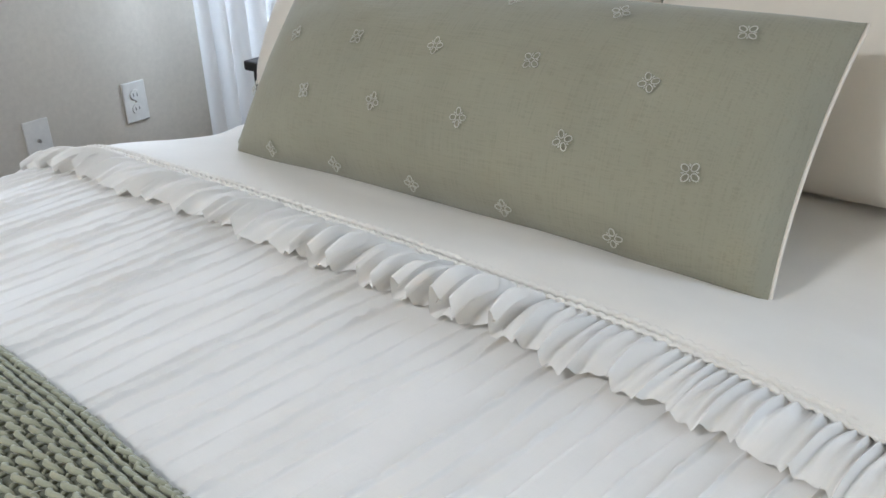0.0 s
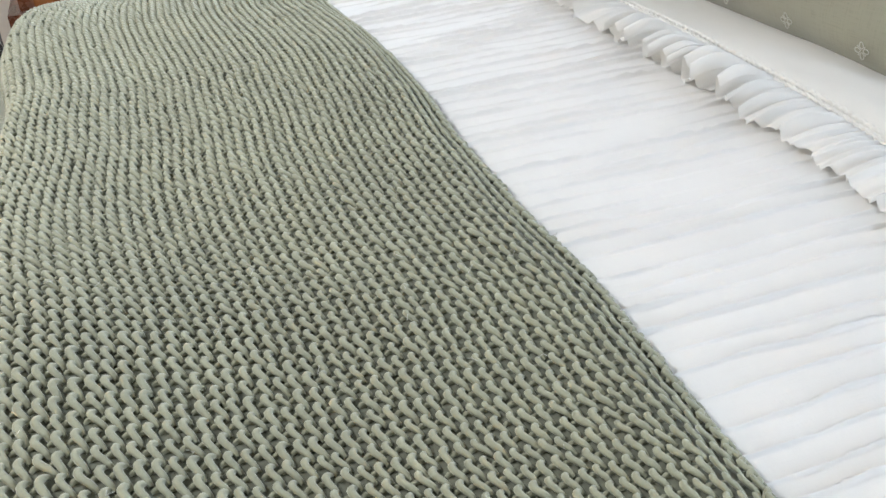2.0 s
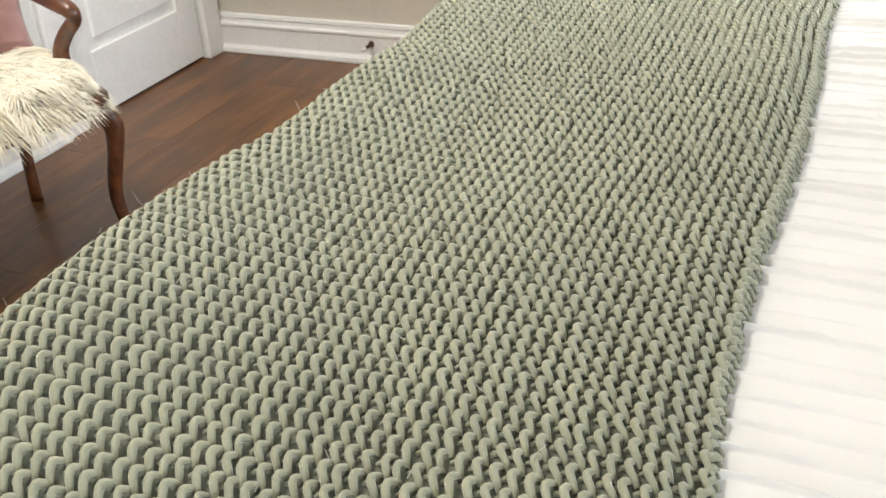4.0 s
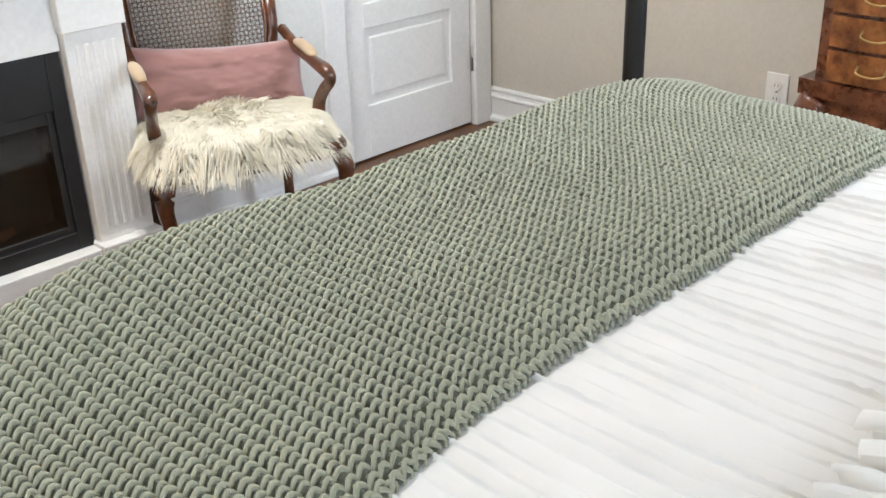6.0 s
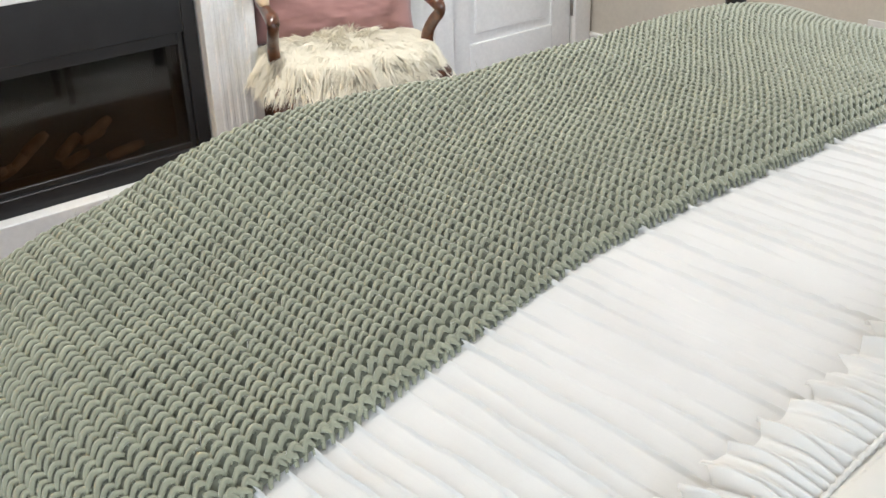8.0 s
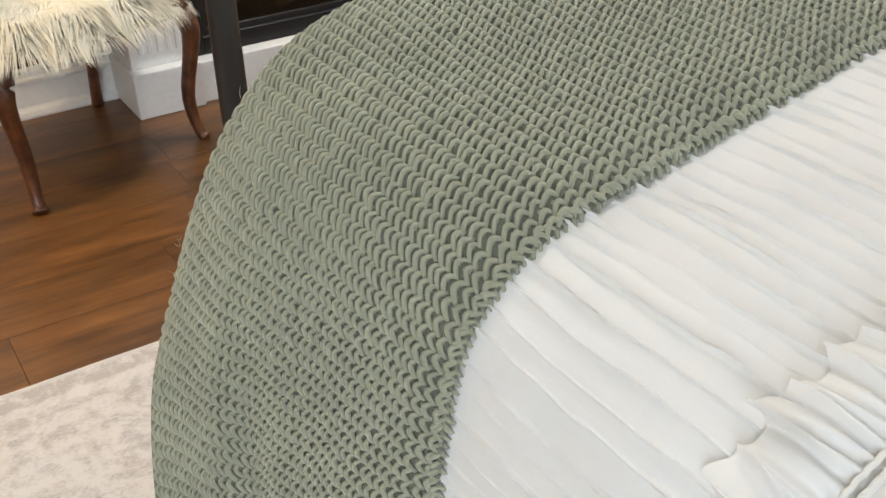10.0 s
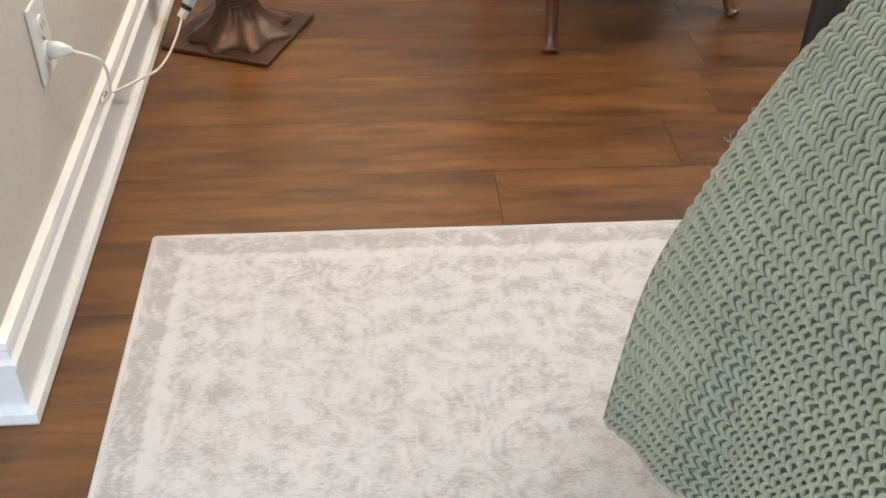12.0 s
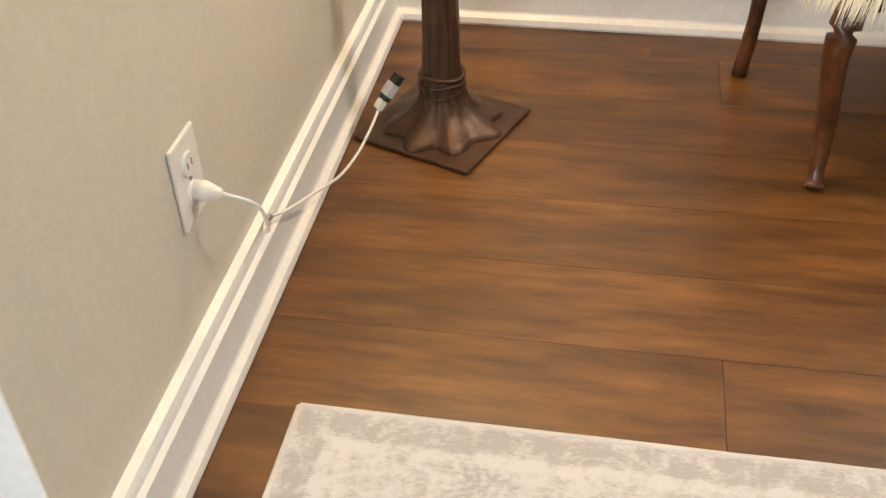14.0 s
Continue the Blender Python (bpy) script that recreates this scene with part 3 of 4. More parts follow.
def comforter():
    """White quilt with uneven raised pintucks running the bed's length; one sheet over top, sides and foot."""
    t = thing("comforter", pose(CX, YSEAM, 0), "white crinkled cotton comforter with raised wavy pintucks", "comforter")
    nu = 4200
    s = np.linspace(0, ARC_L, nu)
    yy = np.concatenate([np.linspace(YSEAM - 0.004, 1.70, 90), np.linspace(1.70, 2.12, 28)[1:]])
    S, Y = np.meshgrid(s, yy, indexing="ij")
    P, N = bed_profile(S)
    wob = 0.010 * value_noise(S * 3 + 7, Y * 2.2, 1) + 0.004 * value_noise(S * 11, Y * 9, 2)
    ph = (S + wob) / 0.0265
    cell = np.floor(ph)
    fr = ph - cell
    rr = np.random.RandomState(3).rand(400)
    centre = 0.3 + 0.4 * rr[cell.astype(int) % 400]
    strong = np.clip(0.74 + 0.75 * value_noise(cell * 3.1, Y * 6.5, 4), 0.0, 1.15)
    off = fr - centre + 0.05 * value_noise(cell * 7.3, Y * 18, 14, 2)
    ridge = np.exp(-(off / np.where(off > 0, 0.034, 0.060)) ** 2) * strong
    soft = np.exp(-(off / 0.34) ** 2)
    ragged = 0.85 + 0.25 * value_noise(S * 40, Y * 110, 15, 2)
    h = 0.0070 * ridge * ragged + 0.0004 * soft + 0.0022 * value_noise(S * 5, Y * 4, 5) + 0.0004 * value_noise(S * 40, Y * 30, 6, 2)
    h = h * (1 - 0.7 * smoothstep(YE - 0.012, YE + 0.006, Y)) - 0.003 * smoothstep(YE - 0.03, YE - 0.005, Y)  # pressed down under the throw
    foot = np.clip((Y - 1.70) / 0.42, 0, 1)
    a = np.minimum(foot * 0.42 / 0.09, 1) * math.pi / 2
    reach = 0.125 - 0.075 * smoothstep(0.52, 0.70, P[..., 0])  # drawn in beside the far post
    yout = np.where(Y <= 1.70, Y, 1.70 + reach * np.sin(a) + 0.01 * np.maximum(foot - 0.2, 0))
    drop = np.where(Y <= 1.70, 0, 0.10 * (1 - np.cos(a)) + np.maximum(foot * 0.42 - 0.09, 0))
    X = P[..., 0] + N[..., 0] * h
    Z = np.maximum(P[..., 1] + N[..., 1] * h - drop, 0.06)
    hem = 0.010 * np.sin(Y * 34 + 2 * value_noise(S, Y * 3, 9)) * smoothstep(0.5, 0.12, P[..., 1])
    X = X + np.sign(X) * hem
    yout = yout + np.where(Y > 1.7, N[..., 1] * h, 0)
    verts = np.stack([X, yout - YSEAM, Z], -1).reshape(-1, 3)
    mesh_object("quilt", verts, grid_faces(nu, len(yy)), M_COTTON, t)
    # smooth turned-back part towards the head
    nu, nv = 260, 90
    s = np.linspace(0.28, ARC_L - 0.28, nu)
    yy = np.linspace(-0.24, YSEAM + 0.006, nv)
    S, Y = np.meshgrid(s, yy, indexing="ij")
    P, N = bed_profile(S)
    h = 0.014 - 0.036 * smoothstep(0.86, 0.62, Y) + 0.007 * value_noise(S * 2.3 + 3, Y * 3.1, 11) + 0.002 * value_noise(S * 9, Y * 22, 12) - 0.010 * smoothstep(YSEAM - 0.012, YSEAM + 0.006, Y)
    verts = np.stack([P[..., 0] + N[..., 0] * h, Y - YSEAM, P[..., 1] + N[..., 1] * h], -1).reshape(-1, 3)
    mesh_object("turned_back_cuff", verts, grid_faces(nu, nv), M_SHEET, t, "smooth ivory cotton cuff")
    # gathered ruffle, free hem towards the foot
    nu, nv = 2400, 16
    s = np.linspace(0.30, ARC_L - 0.30, nu)
    w = np.linspace(0, 1, nv)
    S, Wd = np.meshgrid(s, w, indexing="ij")
    base = S + 0.008 * value_noise(S * 16, Wd * 0.6, 21)
    f1 = 2 * math.pi * (base / 0.031 + 0.5 * value_noise(S * 7, S * 0, 22))
    f2 = 2 * math.pi * (base / 0.0125 + 0.4 * value_noise(S * 13, S * 0, 23))
    amp = 0.55 + 0.45 * value_noise(S * 9, S * 0 + 3, 24)
    grow = smoothstep(0.0, 0.75, Wd)
    wave = np.sin(f1 + 0.8 * np.sin(f1))
    lift = (0.016 * amp * (wave + 0.45)) * grow + 0.0042 * np.sin(f2) * (1 - 0.6 * Wd) * smoothstep(0, 0.12, Wd)
    side = 0.012 * np.cos(f1 + 0.5) * grow * amp
    P, N = bed_profile(np.clip(S + side, 0, ARC_L))
    length = 0.086 + 0.007 * np.sin(f1 * 0.5) + 0.006 * value_noise(S * 20, S * 0, 25)
    hh = 0.008 + 0.011 * np.sin(np.pi * np.clip(Wd, 0, 1)) * (0.6 + 0.4 * amp) + lift * 1.1
    hh = np.maximum(hh, 0.0035)
    Y = YSEAM + length * Wd + 0.004 * np.sin(f1) * grow
    verts = np.stack([P[..., 0] + N[..., 0] * hh, Y - YSEAM, P[..., 1] + N[..., 1] * hh], -1).reshape(-1, 3)
    mesh_object("ruffle", verts, grid_faces(nu, nv), M_RUFFLE, t, "gathered white cotton ruffle")
    # corded seam
    s = np.linspace(0.30, ARC_L - 0.30, 900)
    P, N = bed_profile(s)
    for dy, r in ((-0.004, 0.0032), (0.006, 0.0024)):
        hz = 0.0135 + 0.0012 * np.sin(s * 2 * math.pi / 0.011 + dy * 300)
        pts = [(P[i, 0] + N[i, 0] * hz[i], dy + 0.0015 * math.sin(s[i] * 21), P[i, 1] + N[i, 1] * hz[i]) for i in range(900)]
        v, f = tube(pts, r, 6)
        mesh_object("corded_seam", v, f, M_SHEET, t)


comforter()


# ---- knitted throw ----
TH_S0, TH_S1 = 0.015, ARC_L - 0.35  # from the left hem over the bed to the far side


def throw_point(S, V, h):
    """S: arc length over the bed from its left hem; V: 0 at the head-side hem, 1 at the foot hem."""
    P, N = bed_profile(S)
    low = smoothstep(0.60, 0.16, P[..., 1]) * (P[..., 0] < 0)
    out = low * (0.138 * smoothstep(0.30, 0.72, V) + 0.040 * np.sin(V * 6.0 + 0.4) * low - 0.034 * np.exp(-(((V - 0.60) / 0.10) ** 2)))
    y = YE + (YFOOT - YE) * V - low * 0.05 * V ** 2.0 - low ** 3 * 0.07 * V ** 2 - low * 0.02 * (1 - V) - 0.04 * V * smoothstep(0.60, 0.80, P[..., 0])
    y = y - 0.034 * smoothstep(-0.20, -0.85, P[..., 0]) * (1 - V)
    y = y + 0.010 * value_noise(S * 2.1, V * 0 + 2, 31) + 0.02 * V * value_noise(S * 1.7, V * 0 + 5, 33)
    puff = 0.014 + 0.012 * np.sin(np.pi * V) + 0.007 * value_noise(S * 2.6, V * 1.6, 32) + 0.020 * smoothstep(0.60, 0.92, V) * smoothstep(-0.72, -0.40, P[..., 0])
    edge = smoothstep(-0.01, 0.075, V)
    puff = puff + 0.030 * smoothstep(0.45, 0.90, V) * smoothstep(-0.05, -0.45, P[..., 0]) * smoothstep(-0.84, -0.66, P[..., 0])
    hh = 0.013 - 0.006 * (1 - edge) + puff * (0.30 + 0.70 * edge) + h - 0.12 * np.clip(-V, 0, 0.05)
    foot_drop = 0.04 * smoothstep(0.955, 1.03, V) * (1 - low)
    X = P[..., 0] + N[..., 0] * hh - out
    Z = P[..., 1] + N[..., 1] * hh - foot_drop - 0.038 * smoothstep(0.30, 0.10, P[..., 1]) * (P[..., 0] < 0) * smoothstep(0.2, 0.8, V)
    return np.stack([X, y - YE, Z], -1)


def knit_throw():
    t = thing("throw_blanket", pose(CX, YE, 0), "sage green chunky knitted throw draped across the bed's foot", "throw blanket")
    nu, nv = 420, 70
    S, V = np.meshgrid(np.linspace(TH_S0, TH_S1, nu), np.linspace(-0.010, 1.03, nv), indexing="ij")
    # backing sheet added under the stitches, its dark colour painting shade into the holes
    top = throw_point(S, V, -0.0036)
    mesh_object("gap_shade_sheet", top.reshape(-1, 3), grid_faces(nu, nv), M_KNIT_SHADE, t)
    # chains of stitches: each has an upright limb that rises out of the stitch below, a knot, and an arm slanting to the next chain
    pitch, course = 0.0109, 0.0160
    dV = 1.0 / (YFOOT - YE)
    r = np.random.RandomState(8)
    ci, ri = [gr.ravel() for gr in np.meshgrid(np.arange(int((TH_S1 - TH_S0) / course)), np.arange(int((YFOOT - YE) / pitch) + 1), indexing="ij")]
    n = len(ci)
    su = TH_S0 + (ci + 0.5) * course + r.randn(n) * 0.0005
    sv = (ri + 0.35) * pitch * dV + r.randn(n) * 0.0011
    ang = np.arange(6) * math.pi / 3

    def cords(su, sv, keys, rings):
        """Tapered cords of one shape at every (su, sv); keys are (towards the head, along the bed, height, radius)."""
        keys = np.array(keys)
        q = np.linspace(0, len(keys) - 1, rings)
        line = np.array([curve_points([tuple(k) for k in keys[:, :3]], rings)[i] for i in range(rings)])
        rad = np.interp(q, np.arange(len(keys)), keys[:, 3])
        m, sides = len(su), len(ang)
        size = 1 + 0.07 * r.randn(m)
        turn = 0.09 * r.randn(m)
        verts = np.empty((m, rings, sides, 3))
        for k in range(rings):
            d = line[min(k + 1, rings - 1)] - line[max(k - 1, 0)]
            d = d[:2] / (np.hypot(d[0], d[1]) + 1e-9)
            for j in range(sides):
                w = rad[k] * size * math.cos(ang[j])
                a, b = line[k, 0] * size - w * d[1], line[k, 1] * size + w * d[0]
                a, b = a * np.cos(turn) - b * np.sin(turn), a * np.sin(turn) + b * np.cos(turn)
                verts[:, k, j] = throw_point(np.clip(su + b, 0.001, ARC_L - 0.001), sv - a * dV, line[k, 2] + rad[k] * size * math.sin(ang[j]))
        quads = [(k * sides + j, (k + 1) * sides + j, (k + 1) * sides + (j + 1) % sides, k * sides + (j + 1) % sides) for k in range(rings - 1) for j in range(sides)]
        faces = ((np.arange(m) * rings * sides)[:, None, None] + np.array(quads)[None]).reshape(-1, 4)
        return verts.reshape(-1, 3), faces

    p, c = pitch, course
    crest = [(0.56 * p, -0.80 * c, -0.0030, 0.00187), (0.34 * p, -0.50 * c, 0.0007, 0.00255), (0.06 * p, -0.20 * c, 0.0019, 0.00272), (-0.04 * p, 0.04 * c, 0.0023, 0.00280), (0.12 * p, 0.26 * c, 0.0011, 0.00255), (0.42 * p, 0.48 * c, -0.0028, 0.00178)]
    under = [(-0.60 * p, -0.10 * c, -0.0040, 0.00170), (-0.30 * p, -0.02 * c, -0.0023, 0.00213), (0.05 * p, 0.02 * c, -0.0040, 0.00170)]
    hem = [(-0.45 * p, -0.26 * c, -0.0025, 0.00187), (-0.12 * p, -0.08 * c, 0.0011, 0.00263), (0.22 * p, 0.16 * c, 0.0007, 0.00263), (0.42 * p, 0.36 * c, -0.0026, 0.00187)]
    lower = [(-a, b, h - 0.0060, w) for a, b, h, w in hem]
    ce = np.arange(int((TH_S1 - TH_S0) / (0.62 * c)))
    he = TH_S0 + (ce + 0.5) * 0.62 * c
    runs = [(su, sv, crest, 9), (su, sv, under, 5), (he, 0.0010 * dV + 0.002 * r.randn(len(he)), hem, 7), (he + 0.3 * c, -0.0030 * dV + 0.002 * r.randn(len(he)), lower, 7)]
    verts, faces, k = [], [], 0
    for run in runs:
        v, f = cords(*run)
        verts.append(v)
        faces.append(f + k)
        k += len(v)
    st = mesh_object("stitches", np.concatenate(verts), np.concatenate(faces).tolist(), M_KNIT, t, "plump sage yarn stitches")
    tagged(st, kind="stuff")
    # thin stray fibres
    bm_v, bm_f = [], []
    for i in range(420):
        s0, v0 = r.uniform(TH_S0, TH_S1), (r.uniform(0, 1) if i % 3 else r.choice([0.99, 1.02]))
        p0 = throw_point(np.array([s0]), np.array([v0]), np.array([0.006]))[0]
        d = r.randn(3) * 0.005 + [0, 0, 0.003]
        v, f = tube([p0, p0 + d * 0.5 + r.randn(3) * 0.002, p0 + d], [0.00035, 0.0003, 0.0002], 3)
        k = len(bm_v)
        bm_v += [tuple(q) for q in v]
        bm_f += [tuple(j + k for j in q) for q in f]
    tagged(mesh_object("fuzz", bm_v, bm_f, M_STITCH, t), kind="stuff")


knit_throw()


# ---- pillows ----
def cushion(name, m, w, h, thick, mat, label, category, ears=0.05, n=64, seed=1, power=0.42, wrinkle=0.004):
    """A stuffed cushion in its own plane: x along, y up, z out of the face."""
    t = thing(name, m, label, category)
    a = np.linspace(-1, 1, n)
    A, Bb = np.meshgrid(a, a, indexing="ij")
    k = 1 - ears * (1 - A ** 2)
    k2 = 1 - ears * (1 - Bb ** 2)
    X, Y = A * w / 2 * (1 - ears * 0.5 * (1 - Bb ** 2)), Bb * h / 2 * (1 - ears * 1.2 * (1 - A ** 2))
    T = thick / 2 * np.clip(1 - A ** 2, 0, 1) ** power * np.clip(1 - Bb ** 2, 0, 1) ** power
    wr = wrinkle * value_noise(A * 4 + seed, Bb * 3, 40 + seed) * np.clip(1 - A ** 2, 0, 1) ** 0.3
    front = np.stack([X, Y, T + wr], -1).reshape(-1, 3)
    back = np.stack([X, Y, -T], -1).reshape(-1, 3)
    f = grid_faces(n, n)
    mesh_object("front", front, f, mat, t)
    return t, back, [tuple(reversed(q)) for q in f], (w, h, thick, ears, power)


def surface_z(spec, x, y):
    w, h, thick, ears, power = spec
    A, B = 2 * x / w, 2 * y / h
    return thick / 2 * max(1 - A * A, 0) ** power * max(1 - B * B, 0) ** power


def up_pose(bottom, yaw, lean, h):
    """A cushion standing on its long edge at bottom, leaning back by lean degrees, face towards +y turned by yaw."""
    return pose(*bottom) @ pose(0, 0, 0, 0, 0, 180 + yaw) @ pose(0, 0, 0, 90 - lean, 0, 0) @ pose(0, h / 2, 0)


def motif(parent, x, y, z, mat, size=0.0125):
    """A stitched four-petal sprig."""
    v, f = [], []
    for k in range(4):
        a = k * math.pi / 2
        loop = [(size * (0.55 - 0.36 * math.cos(q)) * math.cos(a) - size * 0.26 * math.sin(q) * math.sin(a), size * (0.55 - 0.36 * math.cos(q)) * math.sin(a) + size * 0.26 * math.sin(q) * math.cos(a), 0) for q in np.linspace(0, 2 * math.pi, 13)]
        b = a + math.pi / 4
        dash = [(size * e * math.cos(b), size * e * math.sin(b), 0) for e in (0.48, 0.60, 0.72)]
        for line, rad in ((loop, 0.0007), (dash, [0.0005, 0.0010, 0.0005])):
            vv, ff = tube(line, rad, 5, 0.5)
            n = len(v)
            v += [tuple(p) for p in vv]
            f += [tuple(i + n for i in q) for q in ff]
    ob = mesh_object("embroidered_motif", v, f, mat, parent, "white stitched four-petal sprig")
    ob.location = (x, y, z)
    return ob


LW, LH, LT = 0.825, 0.297, 0.205
lumbar, lb, lf, lspec = cushion("lumbar_pillow", up_pose((0.770, 0.712, 0.674), 2.0, 38, LH), LW, LH, LT, M_LINEN, "long sage linen lumbar pillow with white stitched sprigs", "pillow", 0.05, 96, 2, 0.44, 0.0015)
mesh_object("back", lb, lf, M_SHAM, lumbar, "cream cotton back")
for rowk in range(-2, 2):
    for c in range(-2, 8):
        x = 0.322 - 0.138 * c + (0.07 if rowk % 2 == 0 else 0.0)
        y = rowk * 0.078 + 0.024
        if abs(x) < LW / 2 - 0.03 and abs(y) < LH / 2 - 0.004:
            e = 0.004
            z = surface_z(lspec, x, y)
            gx = (surface_z(lspec, x + e, y) - surface_z(lspec, x - e, y)) / (2 * e)
            gy = (surface_z(lspec, x, y + e) - surface_z(lspec, x, y - e)) / (2 * e)
            ob = motif(lumbar, x, y, z + 0.0024, M_STITCH)
            ob.rotation_mode = "QUATERNION"
            ob.rotation_quaternion = Vector((-gx, -gy, 1)).to_track_quat("Z", "Y")
rim = []
for q in np.linspace(0, 4, 161):
    k, f_ = int(min(q, 3.999)), q - int(min(q, 3.999))
    a_, b_ = [(-1 + 2 * f_, -1), (1, -1 + 2 * f_), (1 - 2 * f_, 1), (-1, 1 - 2 * f_)][k]
    rim.append((a_ * LW / 2 * (1 - 0.05 * 0.5 * (1 - b_ ** 2)), b_ * LH / 2 * (1 - 0.05 * 1.2 * (1 - a_ ** 2)), -0.004))
v_, f_ = tube(rim, 0.0026, 8)
mesh_object("piping", v_, f_, M_SHAM, lumbar, "cream piped edge")
part("maker_tag", box(-LW / 2 - 0.008, -LW / 2 + 0.012, -LH / 2 + 0.02, -LH / 2 + 0.05, -0.003, 0.001, 0.0008, 1), M_LINEN, lumbar, "small folded grey fabric tag")

for cxp, yw, sd in ((1.105, 2, 5), (0.335, -1, 6)):
    sh, b, f, sp = cushion("pillow_sham", up_pose((cxp, 0.445, 0.676), yw, 32, 0.48), 0.78, 0.48, 0.20, M_SHAM, "plump ivory cotton pillow leaning against the headboard", "pillow", 0.05, 56, sd, 0.40, 0.008)
    mesh_object("back", b, f, M_SHAM, sh)


# ---- bench at the bed's foot ----
def bench():
    t = thing("bench", pose(0.60, 1.985, 0), "low cream upholstered bench at the bed's foot", "bench")
    bm = bmesh.new()
    r = bmesh.ops.create_cube(bm, size=1)
    bmesh.ops.transform(bm, matrix=Matrix.Translation((0, 0, 0.395)) @ Matrix.Diagonal((0.78, 0.20, 0.11, 1)), verts=bm.verts)
    vert_edges = [e for e in bm.edges if abs(e.verts[0].co.z - e.verts[1].co.z) > 0.05]
    bmesh.ops.bevel(bm, geom=vert_edges, offset=0.05, segments=6, affect="EDGES", profile=0.5)
    top_edges = [e for e in bm.edges if all(v.co.z > 0.44 for v in e.verts)]
    bmesh.ops.bevel(bm, geom=top_edges, offset=0.02, segments=4, affect="EDGES", profile=0.5)
    part("seat", bm, M_CREAM, t, smooth=True)
    for x in (-0.32, 0.32):
        for y in (-0.07, 0.07):
            v, f = tube([(x, y, 0.345), (x, y, 0.0)], [0.018, 0.012], 10)
            mesh_object("leg", v, f, M_CHAIRWOOD, t)


bench()


# ---- armchairs ----
def armchair(m, group):
    t = thing("armchair", m, "carved walnut armchair with cane back and cream fur seat cover", "armchair", group)
    wf, wb, dep, sh = 0.238, 0.20, 0.345, 0.370
    # front legs: cabriole, y is towards the back
    for sx in (-1, 1):
        keys = [(sx * wf * 0.94, 0.02, sh - 0.02), (sx * (wf + 0.012), -0.006, sh - 0.075), (sx * (wf + 0.012), -0.004, 0.24), (sx * (wf - 0.008), 0.010, 0.12), (sx * (wf - 0.006), 0.002, 0.045), (sx * wf, -0.010, 0.012), (sx * (wf + 0.004), -0.018, 0.0)]
        v, f = tube(curve_points(keys, 22), np.interp(np.linspace(0, 1, 22), [0, .15, .4, .7, .88, .95, 1], [.023, .026, .019, .0135, .014, .019, .015]), 12)
        mesh_object("front_leg", v, f, M_CHAIRWOOD, t)
        keys = [(sx * wb, dep, sh + 0.02), (sx * (wb + 0.004), dep + 0.012, 0.26), (sx * (wb + 0.006), dep + 0.022, 0.12), (sx * (wb + 0.01), dep + 0.040, 0.0)]
        v, f = tube(curve_points(keys, 14), np.interp(np.linspace(0, 1, 14), [0, .6, 1], [.021, .0145, .016]), 10)
        mesh_object("back_leg", v, f, M_CHAIRWOOD, t)
        # arm: support curving up from the side rail, then back to the frame
        keys = [(sx * (wf - 0.012), 0.10, sh + 0.0), (sx * (wf - 0.008), 0.105, sh + 0.07), (sx * (wf - 0.002), 0.075, sh + 0.115), (sx * (wf + 0.004), 0.035, sh + 0.152), (sx * wf, 0.045, sh + 0.175), (sx * (wf - 0.004), 0.12, sh + 0.186), (sx * (wf - 0.008), 0.23, sh + 0.203), (sx * (wb + 0.025), dep, sh + 0.238)]
        v, f = tube(curve_points(keys, 34), np.interp(np.linspace(0, 1, 34), [0, .2, .45, .6, .75, 1], [.021, .017, .016, .020, .016, .015]), 12)
        arm = mesh_object("arm", v, f, M_CHAIRWOOD, t)
        keys = [(sx * (wf - 0.002), 0.125, sh + 0.200), (sx * (wf - 0.003), 0.16, sh + 0.210), (sx * (wf - 0.005), 0.205, sh + 0.218), (sx * (wf - 0.008), 0.25, sh + 0.220)]
        v, f = tube(curve_points(keys, 12), [.008, .014, .017, .0185, .019, .019, .019, .019, .0185, .017, .014, .008], 12, 0.75)
        mesh_object("arm_pad", v, f, M_PAD, arm, "tan padded armrest")
    # seat rails
    loop = [(-wf, 0.0), (-wf * 0.5, -0.022), (0, -0.03), (wf * 0.5, -0.022), (wf, 0.0), (wf * 0.95, dep * 0.5), (wb, dep), (0, dep + 0.012), (-wb, dep), (-wf * 0.95, dep * 0.5), (-wf, 0.0)]
    v, f = tube(curve_points([(x, y, sh - 0.02) for x, y in loop], 60), 0.024, 10)
    mesh_object("seat_rail", v, f, M_CHAIRWOOD, t)
    bm = box(-wf + 0.005, wf - 0.005, 0.0, dep, sh - 0.03, sh + 0.045, 0.035, 4)
    part("seat", bm, M_CREAM, t, smooth=True)
    # back: rounded frame with woven cane
    zb, zt, yb0, lean = sh + 0.07, sh + 0.60, dep + 0.01, 0.16
    outline = []
    for q in np.linspace(0, 2 * math.pi, 49):
        c, s_ = math.cos(q), math.sin(q)
        x = 0.205 * math.copysign(abs(c) ** 0.55, c) * (1 + 0.06 * (s_ * 0.5 + 0.5))
        z = (zb + zt) / 2 + (zt - zb) / 2 * math.copysign(abs(s_) ** 0.62, s_)
        outline.append((x, yb0 + (z - sh) * lean, z))
    v, f = tube(outline, 0.0205, 12)
    mesh_object("back_frame", v, f, M_CHAIRWOOD, t)
    inner = [(x * 0.90, y - 0.014, (z - (zb + zt) / 2) * 0.93 + (zb + zt) / 2) for x, y, z in outline]
    v, f = tube(inner, 0.006, 8)
    mesh_object("back_moulding", v, f, M_CHAIRWOOD, t)
